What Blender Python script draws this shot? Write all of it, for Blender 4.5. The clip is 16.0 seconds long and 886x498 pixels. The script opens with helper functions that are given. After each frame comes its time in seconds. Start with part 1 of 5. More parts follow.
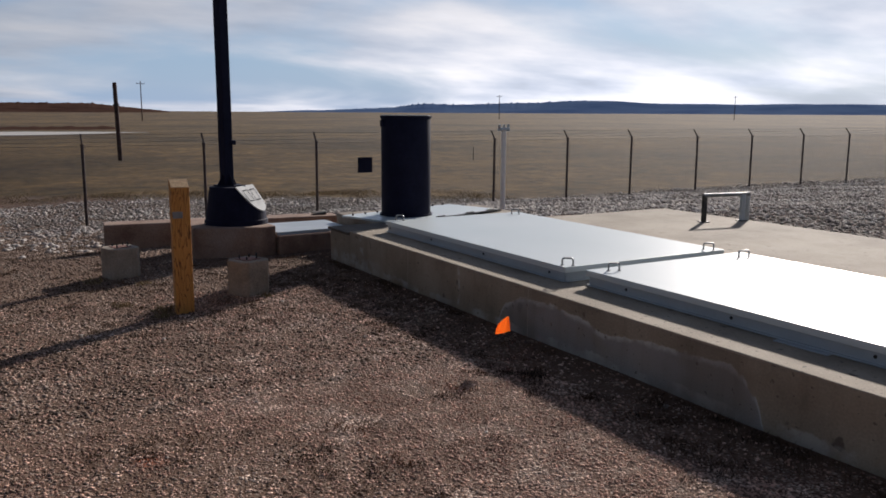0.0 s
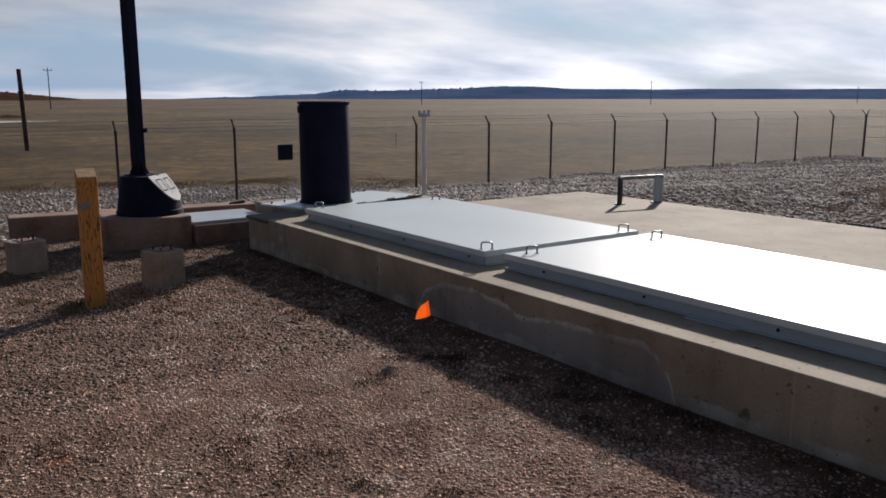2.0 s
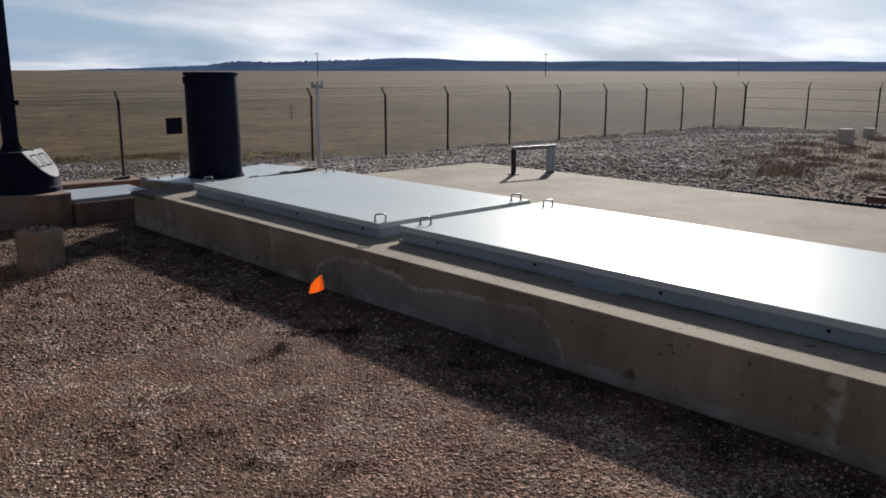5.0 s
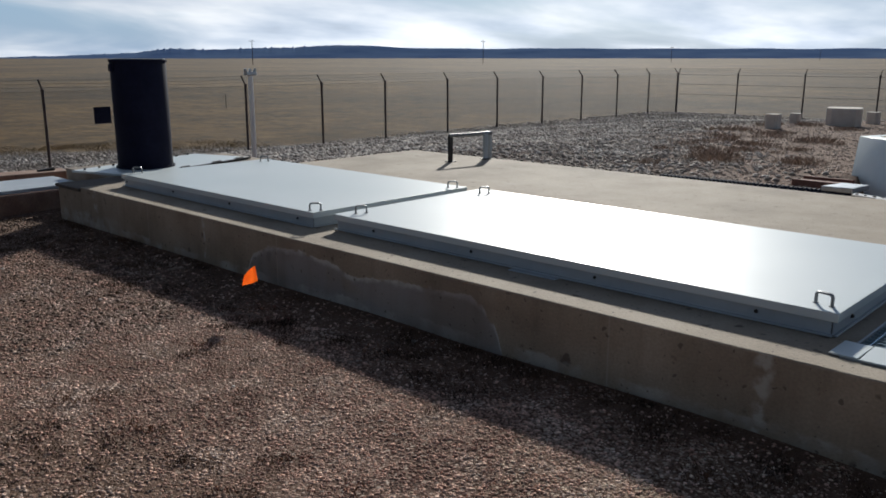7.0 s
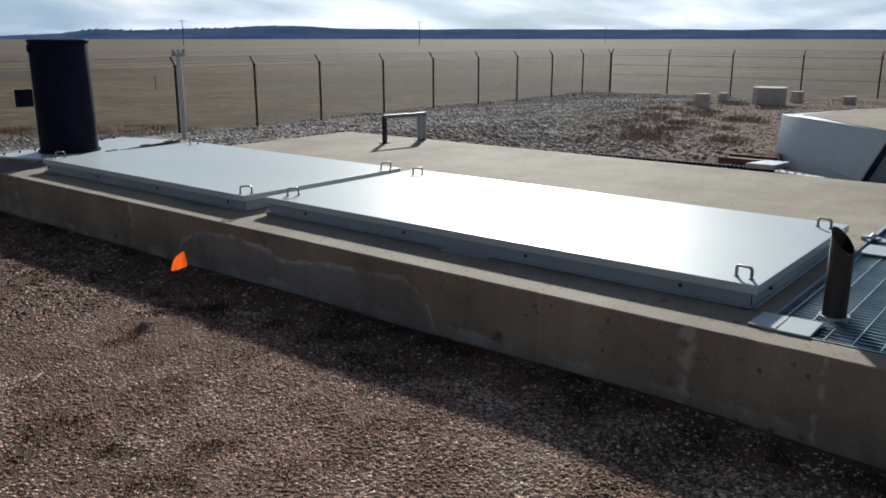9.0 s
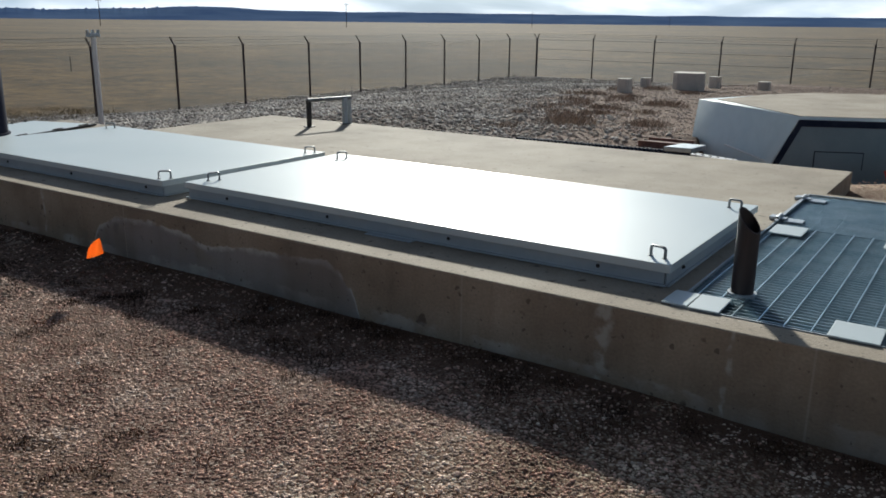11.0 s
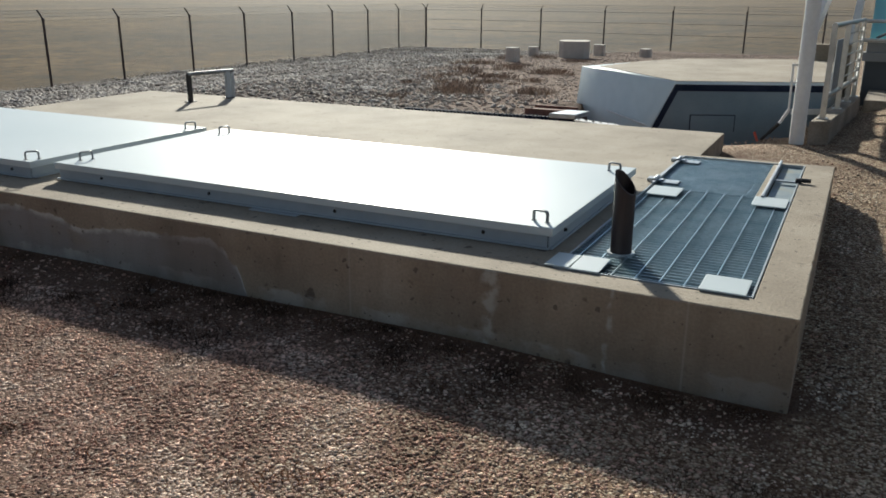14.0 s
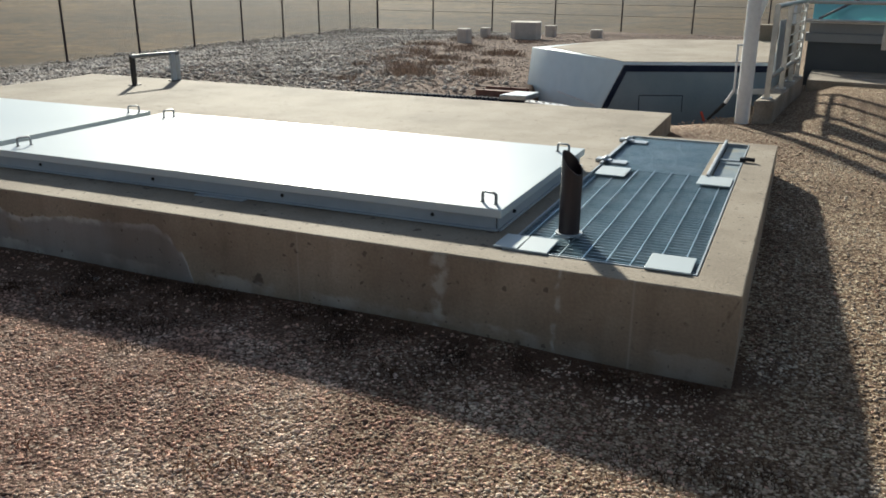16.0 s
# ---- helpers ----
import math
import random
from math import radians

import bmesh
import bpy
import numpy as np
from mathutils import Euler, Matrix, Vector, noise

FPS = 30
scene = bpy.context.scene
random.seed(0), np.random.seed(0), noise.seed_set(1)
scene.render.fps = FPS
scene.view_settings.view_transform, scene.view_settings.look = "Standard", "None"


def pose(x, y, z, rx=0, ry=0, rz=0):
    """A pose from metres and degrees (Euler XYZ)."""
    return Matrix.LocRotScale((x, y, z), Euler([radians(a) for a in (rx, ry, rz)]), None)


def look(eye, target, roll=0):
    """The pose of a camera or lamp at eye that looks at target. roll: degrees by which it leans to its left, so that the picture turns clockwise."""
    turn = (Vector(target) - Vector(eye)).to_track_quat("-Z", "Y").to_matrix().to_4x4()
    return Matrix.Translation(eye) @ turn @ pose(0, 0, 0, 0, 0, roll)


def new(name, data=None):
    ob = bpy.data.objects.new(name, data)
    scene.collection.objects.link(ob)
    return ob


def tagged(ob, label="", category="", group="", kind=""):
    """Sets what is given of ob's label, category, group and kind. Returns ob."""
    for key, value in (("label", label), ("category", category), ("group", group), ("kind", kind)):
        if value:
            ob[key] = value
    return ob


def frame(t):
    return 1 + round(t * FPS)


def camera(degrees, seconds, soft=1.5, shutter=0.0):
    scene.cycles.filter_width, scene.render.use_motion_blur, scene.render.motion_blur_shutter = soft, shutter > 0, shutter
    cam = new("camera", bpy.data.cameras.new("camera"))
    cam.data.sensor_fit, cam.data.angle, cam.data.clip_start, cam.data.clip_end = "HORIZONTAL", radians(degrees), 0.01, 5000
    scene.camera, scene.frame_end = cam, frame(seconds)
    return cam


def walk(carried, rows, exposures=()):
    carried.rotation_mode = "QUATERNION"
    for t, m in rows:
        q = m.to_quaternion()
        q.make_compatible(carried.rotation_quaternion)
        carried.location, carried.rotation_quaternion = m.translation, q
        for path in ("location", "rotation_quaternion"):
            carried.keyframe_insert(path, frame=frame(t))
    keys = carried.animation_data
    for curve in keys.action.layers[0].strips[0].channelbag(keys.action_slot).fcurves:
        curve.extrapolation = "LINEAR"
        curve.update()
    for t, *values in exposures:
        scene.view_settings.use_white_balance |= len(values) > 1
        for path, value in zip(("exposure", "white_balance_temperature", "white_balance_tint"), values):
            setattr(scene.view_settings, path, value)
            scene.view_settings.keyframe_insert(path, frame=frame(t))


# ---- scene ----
cam = camera(56.7, 16.0, soft=1.75)
PATH = [
    (0, (-0.09, -3.432, 1.233), (-1.793, -2.437, 0.904), 0.3),
    (0.5, (-0.083, -3.426, 1.232), (-1.766, -2.399, 0.896), 0.1),
    (1, (-0.075, -3.415, 1.231), (-1.734, -2.352, 0.887), 0.1),
    (1.5, (-0.071, -3.405, 1.232), (-1.701, -2.301, 0.88), 0.1),
    (2, (-0.073, -3.389, 1.226), (-1.673, -2.245, 0.865), 0.0),
    (2.5, (-0.066, -3.383, 1.226), (-1.64, -2.206, 0.855), 0.1),
    (3, (-0.068, -3.374, 1.224), (-1.614, -2.165, 0.839), 0.1),
    (3.5, (-0.06, -3.367, 1.223), (-1.576, -2.126, 0.822), 0.2),
    (4, (-0.058, -3.357, 1.221), (-1.548, -2.088, 0.81), 0.1),
    (6.5, (-0.058, -3.303, 1.207), (-1.417, -1.905, 0.761), 0.1),
    (7, (-0.057, -3.292, 1.207), (-1.39, -1.872, 0.753), 0.0),
    (7.5, (-0.05, -3.289, 1.204), (-1.358, -1.849, 0.741), 0.1),
    (8, (-0.039, -3.286, 1.206), (-1.319, -1.824, 0.732), 0.1),
    (8.5, (-0.027, -3.277, 1.206), (-1.275, -1.792, 0.721), -0.1),
    (9, (-0.019, -3.269, 1.202), (-1.235, -1.761, 0.705), 0.0),
    (11.5, (0.032, -3.26, 1.202), (-1.007, -1.639, 0.662), 0.5),
    (12, (0.039, -3.246, 1.197), (-0.967, -1.607, 0.646), 0.2),
    (12.5, (0.054, -3.238, 1.198), (-0.914, -1.581, 0.633), 0.0),
    (13, (0.061, -3.239, 1.194), (-0.869, -1.564, 0.62), 0.1),
    (13.5, (0.069, -3.225, 1.186), (-0.819, -1.531, 0.603), 0.1),
    (14, (0.076, -3.229, 1.19), (-0.776, -1.52, 0.595), 0.3),
    (14.5, (0.08, -3.218, 1.189), (-0.748, -1.501, 0.583), 0.3),
    (15, (0.088, -3.217, 1.19), (-0.715, -1.493, 0.573), 0.3),
    (15.5, (0.094, -3.211, 1.191), (-0.686, -1.479, 0.565), 0.4),
    (16, (0.101, -3.204, 1.188), (-0.648, -1.462, 0.553), 0.4),
]
walk(cam, [(t, look(eye, target, roll)) for t, eye, target, roll in PATH],
     exposures=[(0, 0.32, 6150, 14), (4, 0.22, 6100, 12), (9, 0.30, 5840, 5), (12.5, 0.57, 5950, 3), (16, 0.86, 6180, 3)])

# ---------------------------------------------------------------- light
SUN_DIR = Vector((-1.28, 2.0, 1.0)).normalized()   # towards the sun

world = bpy.data.worlds.new("sky")
scene.world = world
world.use_nodes = True
wn, wl = world.node_tree.nodes, world.node_tree.links
wn.clear()


def wnode(kind, **kw):
    n = wn.new(kind)
    for k, v in kw.items():
        if k == "op":
            n.operation = v
        else:
            n.inputs[k].default_value = v
    return n


def wmath(op, a, b=None, clamp=False):
    n = wn.new("ShaderNodeMath")
    n.operation, n.use_clamp = op, clamp
    for i, v in enumerate((a, b)):
        if v is None:
            continue
        if isinstance(v, (int, float)):
            n.inputs[i].default_value = v
        else:
            wl.new(v, n.inputs[i])
    return n.outputs[0]


sky = wn.new("ShaderNodeTexSky")
sky.sky_type, sky.sun_disc = "NISHITA", False
sky.sun_elevation = math.asin(SUN_DIR.z)
sky.sun_rotation = math.atan2(SUN_DIR.x, SUN_DIR.y)
sky.air_density, sky.dust_density = 1.0, 0.4
coord = wn.new("ShaderNodeTexCoord")
sep = wn.new("ShaderNodeSeparateXYZ")
wl.new(coord.outputs["Generated"], sep.inputs[0])
# a cloud deck seen in perspective: direction projected on a plane overhead
lift = wmath("ADD", wmath("MAXIMUM", sep.outputs[2], 0.0), 0.17)
comb = wn.new("ShaderNodeCombineXYZ")
wl.new(wmath("DIVIDE", sep.outputs[0], lift), comb.inputs[0])
wl.new(wmath("DIVIDE", sep.outputs[1], lift), comb.inputs[1])
mapn = wn.new("ShaderNodeMapping")
mapn.inputs["Rotation"].default_value = (0, 0, radians(28))
mapn.inputs["Scale"].default_value = (0.62, 0.40, 1)
mapn.inputs["Location"].default_value = (1.7, 0.4, 0.0)
wl.new(comb.outputs[0], mapn.inputs[0])
n1 = wn.new("ShaderNodeTexNoise")
n1.inputs["Scale"].default_value, n1.inputs["Detail"].default_value = 1.3, 7.0
n1.inputs["Roughness"].default_value, n1.inputs["Distortion"].default_value = 0.46, 0.6
wl.new(mapn.outputs[0], n1.inputs["Vector"])
cover = wn.new("ShaderNodeMapRange")
cover.interpolation_type = "SMOOTHSTEP"
cover.inputs[1].default_value, cover.inputs[2].default_value = 0.345, 0.575
wl.new(n1.outputs[0], cover.inputs[0])
n2 = wn.new("ShaderNodeTexNoise")
n2.inputs["Scale"].default_value, n2.inputs["Detail"].default_value = 2.6, 6.0
wl.new(mapn.outputs[0], n2.inputs["Vector"])
# clouds glow towards the sun behind them
dotn = wn.new("ShaderNodeVectorMath")
dotn.operation = "DOT_PRODUCT"
dotn.inputs[1].default_value = SUN_DIR
wl.new(coord.outputs["Generated"], dotn.inputs[0])
glow = wmath("POWER", wmath("MAXIMUM", dotn.outputs["Value"], 0.0), 1.7)
bright = wmath("ADD", wmath("MULTIPLY", glow, 0.72), 0.175)
shade = wmath("ADD", wmath("MULTIPLY", n2.outputs[0], 1.5), 0.22)
haze = wmath("POWER", wmath("SUBTRACT", 1.0, wmath("MAXIMUM", sep.outputs[2], 0.0)), 5.0)   # the low sky is the brighter
bright = wmath("MULTIPLY", wmath("MULTIPLY", bright, shade), wmath("ADD", wmath("MULTIPLY", haze, 0.78), 0.36))
cloud = wn.new("ShaderNodeMix")
cloud.data_type = "RGBA"
cloud.inputs[0].default_value = 1.0
tint = wn.new("ShaderNodeVectorMath")
tint.operation = "SCALE"
toned = wn.new("ShaderNodeMix")
toned.data_type = "RGBA"
toned.inputs[6].default_value, toned.inputs[7].default_value = (0.90, 0.96, 1.06, 1), (1.02, 0.99, 0.965, 1)
wl.new(wmath("MULTIPLY", wmath("SUBTRACT", n2.outputs[0], 0.38), 4.0, True), toned.inputs[0])
wl.new(toned.outputs[2], tint.inputs[0])
wl.new(bright, tint.inputs[3])
skyc = wn.new("ShaderNodeVectorMath")
skyc.operation = "SCALE"
skyc.inputs[3].default_value = 0.052
blue = wn.new("ShaderNodeVectorMath")
blue.operation = "MULTIPLY"
blue.inputs[1].default_value = (0.76, 0.88, 1.03)
wl.new(sky.outputs[0], blue.inputs[0])
wl.new(blue.outputs[0], skyc.inputs[0])
wl.new(wmath("MULTIPLY", cover.outputs[0], 0.92), cloud.inputs[0])
air = wn.new("ShaderNodeMix")               # thin blue haze before the clear sky
air.data_type = "RGBA"
wl.new(wmath("MULTIPLY", haze, 0.85), air.inputs[0])
air.inputs[7].default_value = (0.27, 0.37, 0.52, 1)
wl.new(skyc.outputs[0], air.inputs[6])
wl.new(air.outputs[2], cloud.inputs[6])
wl.new(tint.outputs[0], cloud.inputs[7])
bg = wn.new("ShaderNodeBackground")
bg.inputs[1].default_value = 1.0
wl.new(cloud.outputs[2], bg.inputs[0])
wo = wn.new("ShaderNodeOutputWorld")
wl.new(bg.outputs[0], wo.inputs[0])

sun = new("sun", bpy.data.lights.new("sun", "SUN"))
sun.data.energy, sun.data.angle, sun.data.color = 4.2, radians(2.2), (1.0, 0.905, 0.775)
sun.matrix_world = look(SUN_DIR * 50, (0, 0, 0))


# ---------------------------------------------------------------- materials
def material(name, colors, scale=6.0, rough=0.8, metal=0.0, bump=0.0, bump_scale=60.0, spread=(0.35, 0.65),
             fine=0.0, per_object=0.0, per_island=0.0, stretch=(1, 1, 1), spec=0.5, speck=None, detail=6.0, vary=0.1):
    """Colour between two or three tones by a coarse noise, a fine grain, a bump, a roughness that varies."""
    m = bpy.data.materials.new(name)
    m.use_nodes = True
    nt = m.node_tree
    N, L = nt.nodes, nt.links
    b = N["Principled BSDF"]
    b.inputs["Roughness"].default_value, b.inputs["Metallic"].default_value = rough, metal
    b.inputs["Specular IOR Level"].default_value = spec
    co = N.new("ShaderNodeTexCoord")
    mp = N.new("ShaderNodeMapping")
    mp.inputs["Scale"].default_value = stretch
    geo = N.new("ShaderNodeNewGeometry")
    L.new(geo.outputs["Position"] if stretch == (1, 1, 1) else co.outputs["Object"], mp.inputs[0])
    no = N.new("ShaderNodeTexNoise")
    no.inputs["Scale"].default_value, no.inputs["Detail"].default_value = scale, detail
    no.inputs["Roughness"].default_value = 0.6
    L.new(mp.outputs[0], no.inputs["Vector"])
    ramp = N.new("ShaderNodeValToRGB")
    els = ramp.color_ramp.elements
    els[0].position, els[-1].position = spread
    if len(colors) == 3:
        els.new(sum(spread) / 2)
    for e, c in zip(ramp.color_ramp.elements, colors):
        e.color = (*c, 1)
    L.new(no.outputs[0], ramp.inputs[0])
    out = ramp.outputs[0]
    f2 = N.new("ShaderNodeTexNoise")
    f2.inputs["Scale"].default_value, f2.inputs["Detail"].default_value = bump_scale, 4.0
    L.new(mp.outputs[0], f2.inputs["Vector"])

    def value(src, amount, low=0.0, high=1.0):
        nonlocal out
        mr = N.new("ShaderNodeMapRange")
        mr.inputs[1].default_value, mr.inputs[2].default_value = low, high
        mr.inputs[3].default_value, mr.inputs[4].default_value = 1 - amount, 1 + amount
        L.new(src, mr.inputs[0])
        hs = N.new("ShaderNodeHueSaturation")
        L.new(mr.outputs[0], hs.inputs["Value"])
        L.new(out, hs.inputs["Color"])
        out = hs.outputs[0]

    if fine:
        value(f2.outputs[0], fine, 0.25, 0.75)
    if per_object:
        oi = N.new("ShaderNodeObjectInfo")
        value(oi.outputs["Random"], per_object)
    if per_island:
        value(geo.outputs["Random Per Island"], per_island)
    if speck:
        vo = N.new("ShaderNodeTexNoise")
        vo.inputs["Scale"].default_value, vo.inputs["Detail"].default_value = speck[1], 3.0
        L.new(mp.outputs[0], vo.inputs["Vector"])
        sr = N.new("ShaderNodeMapRange")
        sr.inputs[1].default_value, sr.inputs[2].default_value = speck[2], speck[2] + 0.06
        L.new(vo.outputs[0], sr.inputs[0])
        mx = N.new("ShaderNodeMix")
        mx.data_type = "RGBA"
        L.new(sr.outputs[0], mx.inputs[0])
        L.new(out, mx.inputs[6])
        mx.inputs[7].default_value = (*speck[0], 1)
        out = mx.outputs[2]
    L.new(out, b.inputs["Base Color"])
    rr = N.new("ShaderNodeMapRange")
    rr.inputs[3].default_value, rr.inputs[4].default_value = max(rough - vary, 0.02), min(rough + vary, 1)
    L.new(f2.outputs[0], rr.inputs[0])
    L.new(rr.outputs[0], b.inputs["Roughness"])
    if bump:
        bp = N.new("ShaderNodeBump")
        bp.inputs["Strength"].default_value, bp.inputs["Distance"].default_value = 1.0, bump
        L.new(f2.outputs[0], bp.inputs["Height"])
        L.new(bp.outputs[0], b.inputs["Normal"])
    return m


M_CONC = material("concrete", [(0.22, 0.178, 0.130), (0.30, 0.248, 0.185), (0.36, 0.305, 0.235)], 1.3, 0.85, bump=0.004, bump_scale=70, fine=0.16,
                  speck=((0.13, 0.10, 0.075), 9.0, 0.655))
M_CONC_OLD = material("weathered_concrete", [(0.19, 0.155, 0.12), (0.29, 0.24, 0.185), (0.36, 0.30, 0.24)], 2.5, 0.9, bump=0.005, bump_scale=55, fine=0.2)
M_CONC_RED = material("reddish_concrete", [(0.20, 0.12, 0.085), (0.29, 0.19, 0.14), (0.33, 0.24, 0.19)], 2.2, 0.9, bump=0.005, bump_scale=55, fine=0.2)
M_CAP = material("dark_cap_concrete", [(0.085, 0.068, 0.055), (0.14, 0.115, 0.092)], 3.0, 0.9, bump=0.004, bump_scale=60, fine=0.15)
M_COVER = material("white_painted_steel", [(0.54, 0.605, 0.62), (0.61, 0.66, 0.67)], 0.5, 0.38, bump_scale=1.5, fine=0.02, vary=0.02, detail=2.0, spec=0.42, spread=(0.3, 0.7))
M_SKIRT = material("pale_grey_painted_steel", [(0.36, 0.40, 0.44), (0.45, 0.49, 0.52)], 2.0, 0.45, bump=0.0006, bump_scale=20, fine=0.04)
M_BLACK = material("black_paint", [(0.007, 0.008, 0.022), (0.013, 0.014, 0.034)], 3.0, 0.72, bump=0.0005, bump_scale=25, fine=0.2, spec=0.12)
M_HANDLE = material("grey_handle_steel", [(0.16, 0.17, 0.18), (0.30, 0.31, 0.32)], 9.0, 0.45, metal=0.5)
M_GALV = material("galvanised_steel", [(0.34, 0.37, 0.40), (0.50, 0.53, 0.56)], 14.0, 0.42, metal=0.75, bump=0.0005, bump_scale=80, fine=0.1)
M_GRATE = material("grating_steel", [(0.30, 0.40, 0.47), (0.43, 0.52, 0.58)], 5.0, 0.36, metal=0.95, fine=0.12)
M_MESH = material("fine_mesh_steel", [(0.14, 0.19, 0.23), (0.21, 0.26, 0.29), (0.28, 0.28, 0.22)], 4.0, 0.55, metal=0.3, fine=0.1)
M_BROWN = material("dark_brown_pipe", [(0.016, 0.010, 0.012), (0.030, 0.019, 0.021)], 8.0, 0.5, fine=0.2, stretch=(1, 1, 0.2))
M_POST = material("fence_post_steel", [(0.035, 0.025, 0.03), (0.08, 0.055, 0.05)], 6.0, 0.6, metal=0.3, fine=0.2)
M_WIRE = material("fence_wire", [(0.10, 0.09, 0.085), (0.16, 0.14, 0.13)], 6.0, 0.6, metal=0.4)
M_FABRIC = material("chain_link_wire", [(0.06, 0.052, 0.045), (0.10, 0.088, 0.075)], 6.0, 0.7, metal=0.0)
M_WHITE = material("white_pole_paint", [(0.74, 0.74, 0.73), (0.82, 0.82, 0.81)], 3.0, 0.45, bump=0.0006, bump_scale=30, fine=0.06)
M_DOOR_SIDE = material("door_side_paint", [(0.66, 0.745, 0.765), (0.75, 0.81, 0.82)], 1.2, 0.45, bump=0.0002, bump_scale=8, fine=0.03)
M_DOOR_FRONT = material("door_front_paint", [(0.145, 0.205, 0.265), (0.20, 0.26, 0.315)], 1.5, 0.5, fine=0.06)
M_DOOR_EDGE = material("door_edge_steel", [(0.010, 0.015, 0.035), (0.024, 0.032, 0.058)], 5.0, 0.8, fine=0.2, spec=0.1)
M_STEEL = material("brushed_steel", [(0.42, 0.41, 0.39), (0.58, 0.57, 0.54)], 7.0, 0.35, metal=0.85, fine=0.08)
M_RUST = material("rusty_steel", [(0.17, 0.075, 0.055), (0.28, 0.14, 0.105)], 12.0, 0.8, fine=0.25)
M_WALL_DARK = material("dark_grey_cladding", [(0.075, 0.078, 0.08), (0.10, 0.103, 0.105)], 1.5, 0.6, fine=0.05)
M_WALL_MID = material("grey_cladding", [(0.24, 0.235, 0.225), (0.30, 0.295, 0.285)], 1.5, 0.5, fine=0.05)
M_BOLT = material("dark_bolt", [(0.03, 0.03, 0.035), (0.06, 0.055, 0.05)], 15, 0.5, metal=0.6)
M_ORANGE = material("orange_vinyl", [(1.0, 0.20, 0.015), (1.0, 0.26, 0.03)], 20, 0.55)
M_ROCK = material("white_river_rock", [(0.23, 0.195, 0.165), (0.37, 0.325, 0.29), (0.54, 0.50, 0.46)], 1.0, 0.9, fine=0.2, per_island=0.5, bump_scale=30)
M_GRAVEL = material("pink_gravel_stone", [(0.32, 0.180, 0.130), (0.525, 0.335, 0.252), (0.71, 0.55, 0.445)], 3.0, 0.9, fine=0.2, per_island=0.55, bump_scale=80)
M_GRAVEL_GREY = material("grey_brown_gravel_stone", [(0.22, 0.165, 0.138), (0.34, 0.265, 0.225), (0.48, 0.40, 0.35)], 2.0, 0.9, fine=0.2, per_island=0.5)
M_GRAVEL_DIRTY = material("soil_stained_gravel", [(0.085, 0.052, 0.033), (0.17, 0.112, 0.078), (0.33, 0.25, 0.195)], 1.6, 0.95, fine=0.2, per_island=0.6)
# tan stones, lightened to lift the shaded ground at the open end
M_GRAVEL_TAN = material("tan_gravel_stone", [(0.33, 0.235, 0.160), (0.54, 0.41, 0.30), (0.74, 0.63, 0.50)], 3.0, 0.9, fine=0.2, per_island=0.5, bump_scale=80)
M_MOSS = material("dark_dry_moss", [(0.040, 0.022, 0.012), (0.105, 0.058, 0.032)], 4.0, 0.95, per_island=0.5)
M_WEED = material("dry_weed", [(0.060, 0.034, 0.018), (0.150, 0.090, 0.046)], 4.0, 0.95, per_island=0.5)
M_STRAW = material("dry_straw_grass", [(0.16, 0.11, 0.05), (0.29, 0.215, 0.11)], 2.0, 0.95, per_island=0.4)
M_SHRUB = material("dry_brown_shrub", [(0.22, 0.155, 0.115), (0.38, 0.29, 0.225)], 4.0, 0.95, per_island=0.5)
M_WOODPOLE = material("weathered_pole_wood", [(0.05, 0.028, 0.022), (0.10, 0.06, 0.05)], 5.0, 0.9, fine=0.2)
# air haze over the far hills is put into their base colour
M_HILL = material("haze_tinted_hills", [(0.060, 0.098, 0.20), (0.100, 0.150, 0.255)], 0.004, 1.0, spec=0.0)
M_HILL_BROWN = material("brown_low_ridge", [(0.045, 0.026, 0.022), (0.085, 0.05, 0.038)], 0.02, 1.0, spec=0.0)
M_ROAD = material("pale_track", [(0.36, 0.35, 0.34), (0.46, 0.45, 0.43)], 0.15, 0.9)

_n, _l = M_ORANGE.node_tree.nodes, M_ORANGE.node_tree.links
_t, _m = _n.new("ShaderNodeBsdfTranslucent"), _n.new("ShaderNodeMixShader")
_t.inputs[0].default_value, _m.inputs[0].default_value = (1.0, 0.24, 0.02, 1), 0.6
_l.new(_n["Principled BSDF"].outputs[0], _m.inputs[1])
_l.new(_t.outputs[0], _m.inputs[2])
_l.new(_m.outputs[0], _n["Material Output"].inputs[0])
M_PALE = material("pale_concrete", [(0.56, 0.51, 0.45), (0.68, 0.63, 0.57)], 3.0, 0.9, fine=0.15)


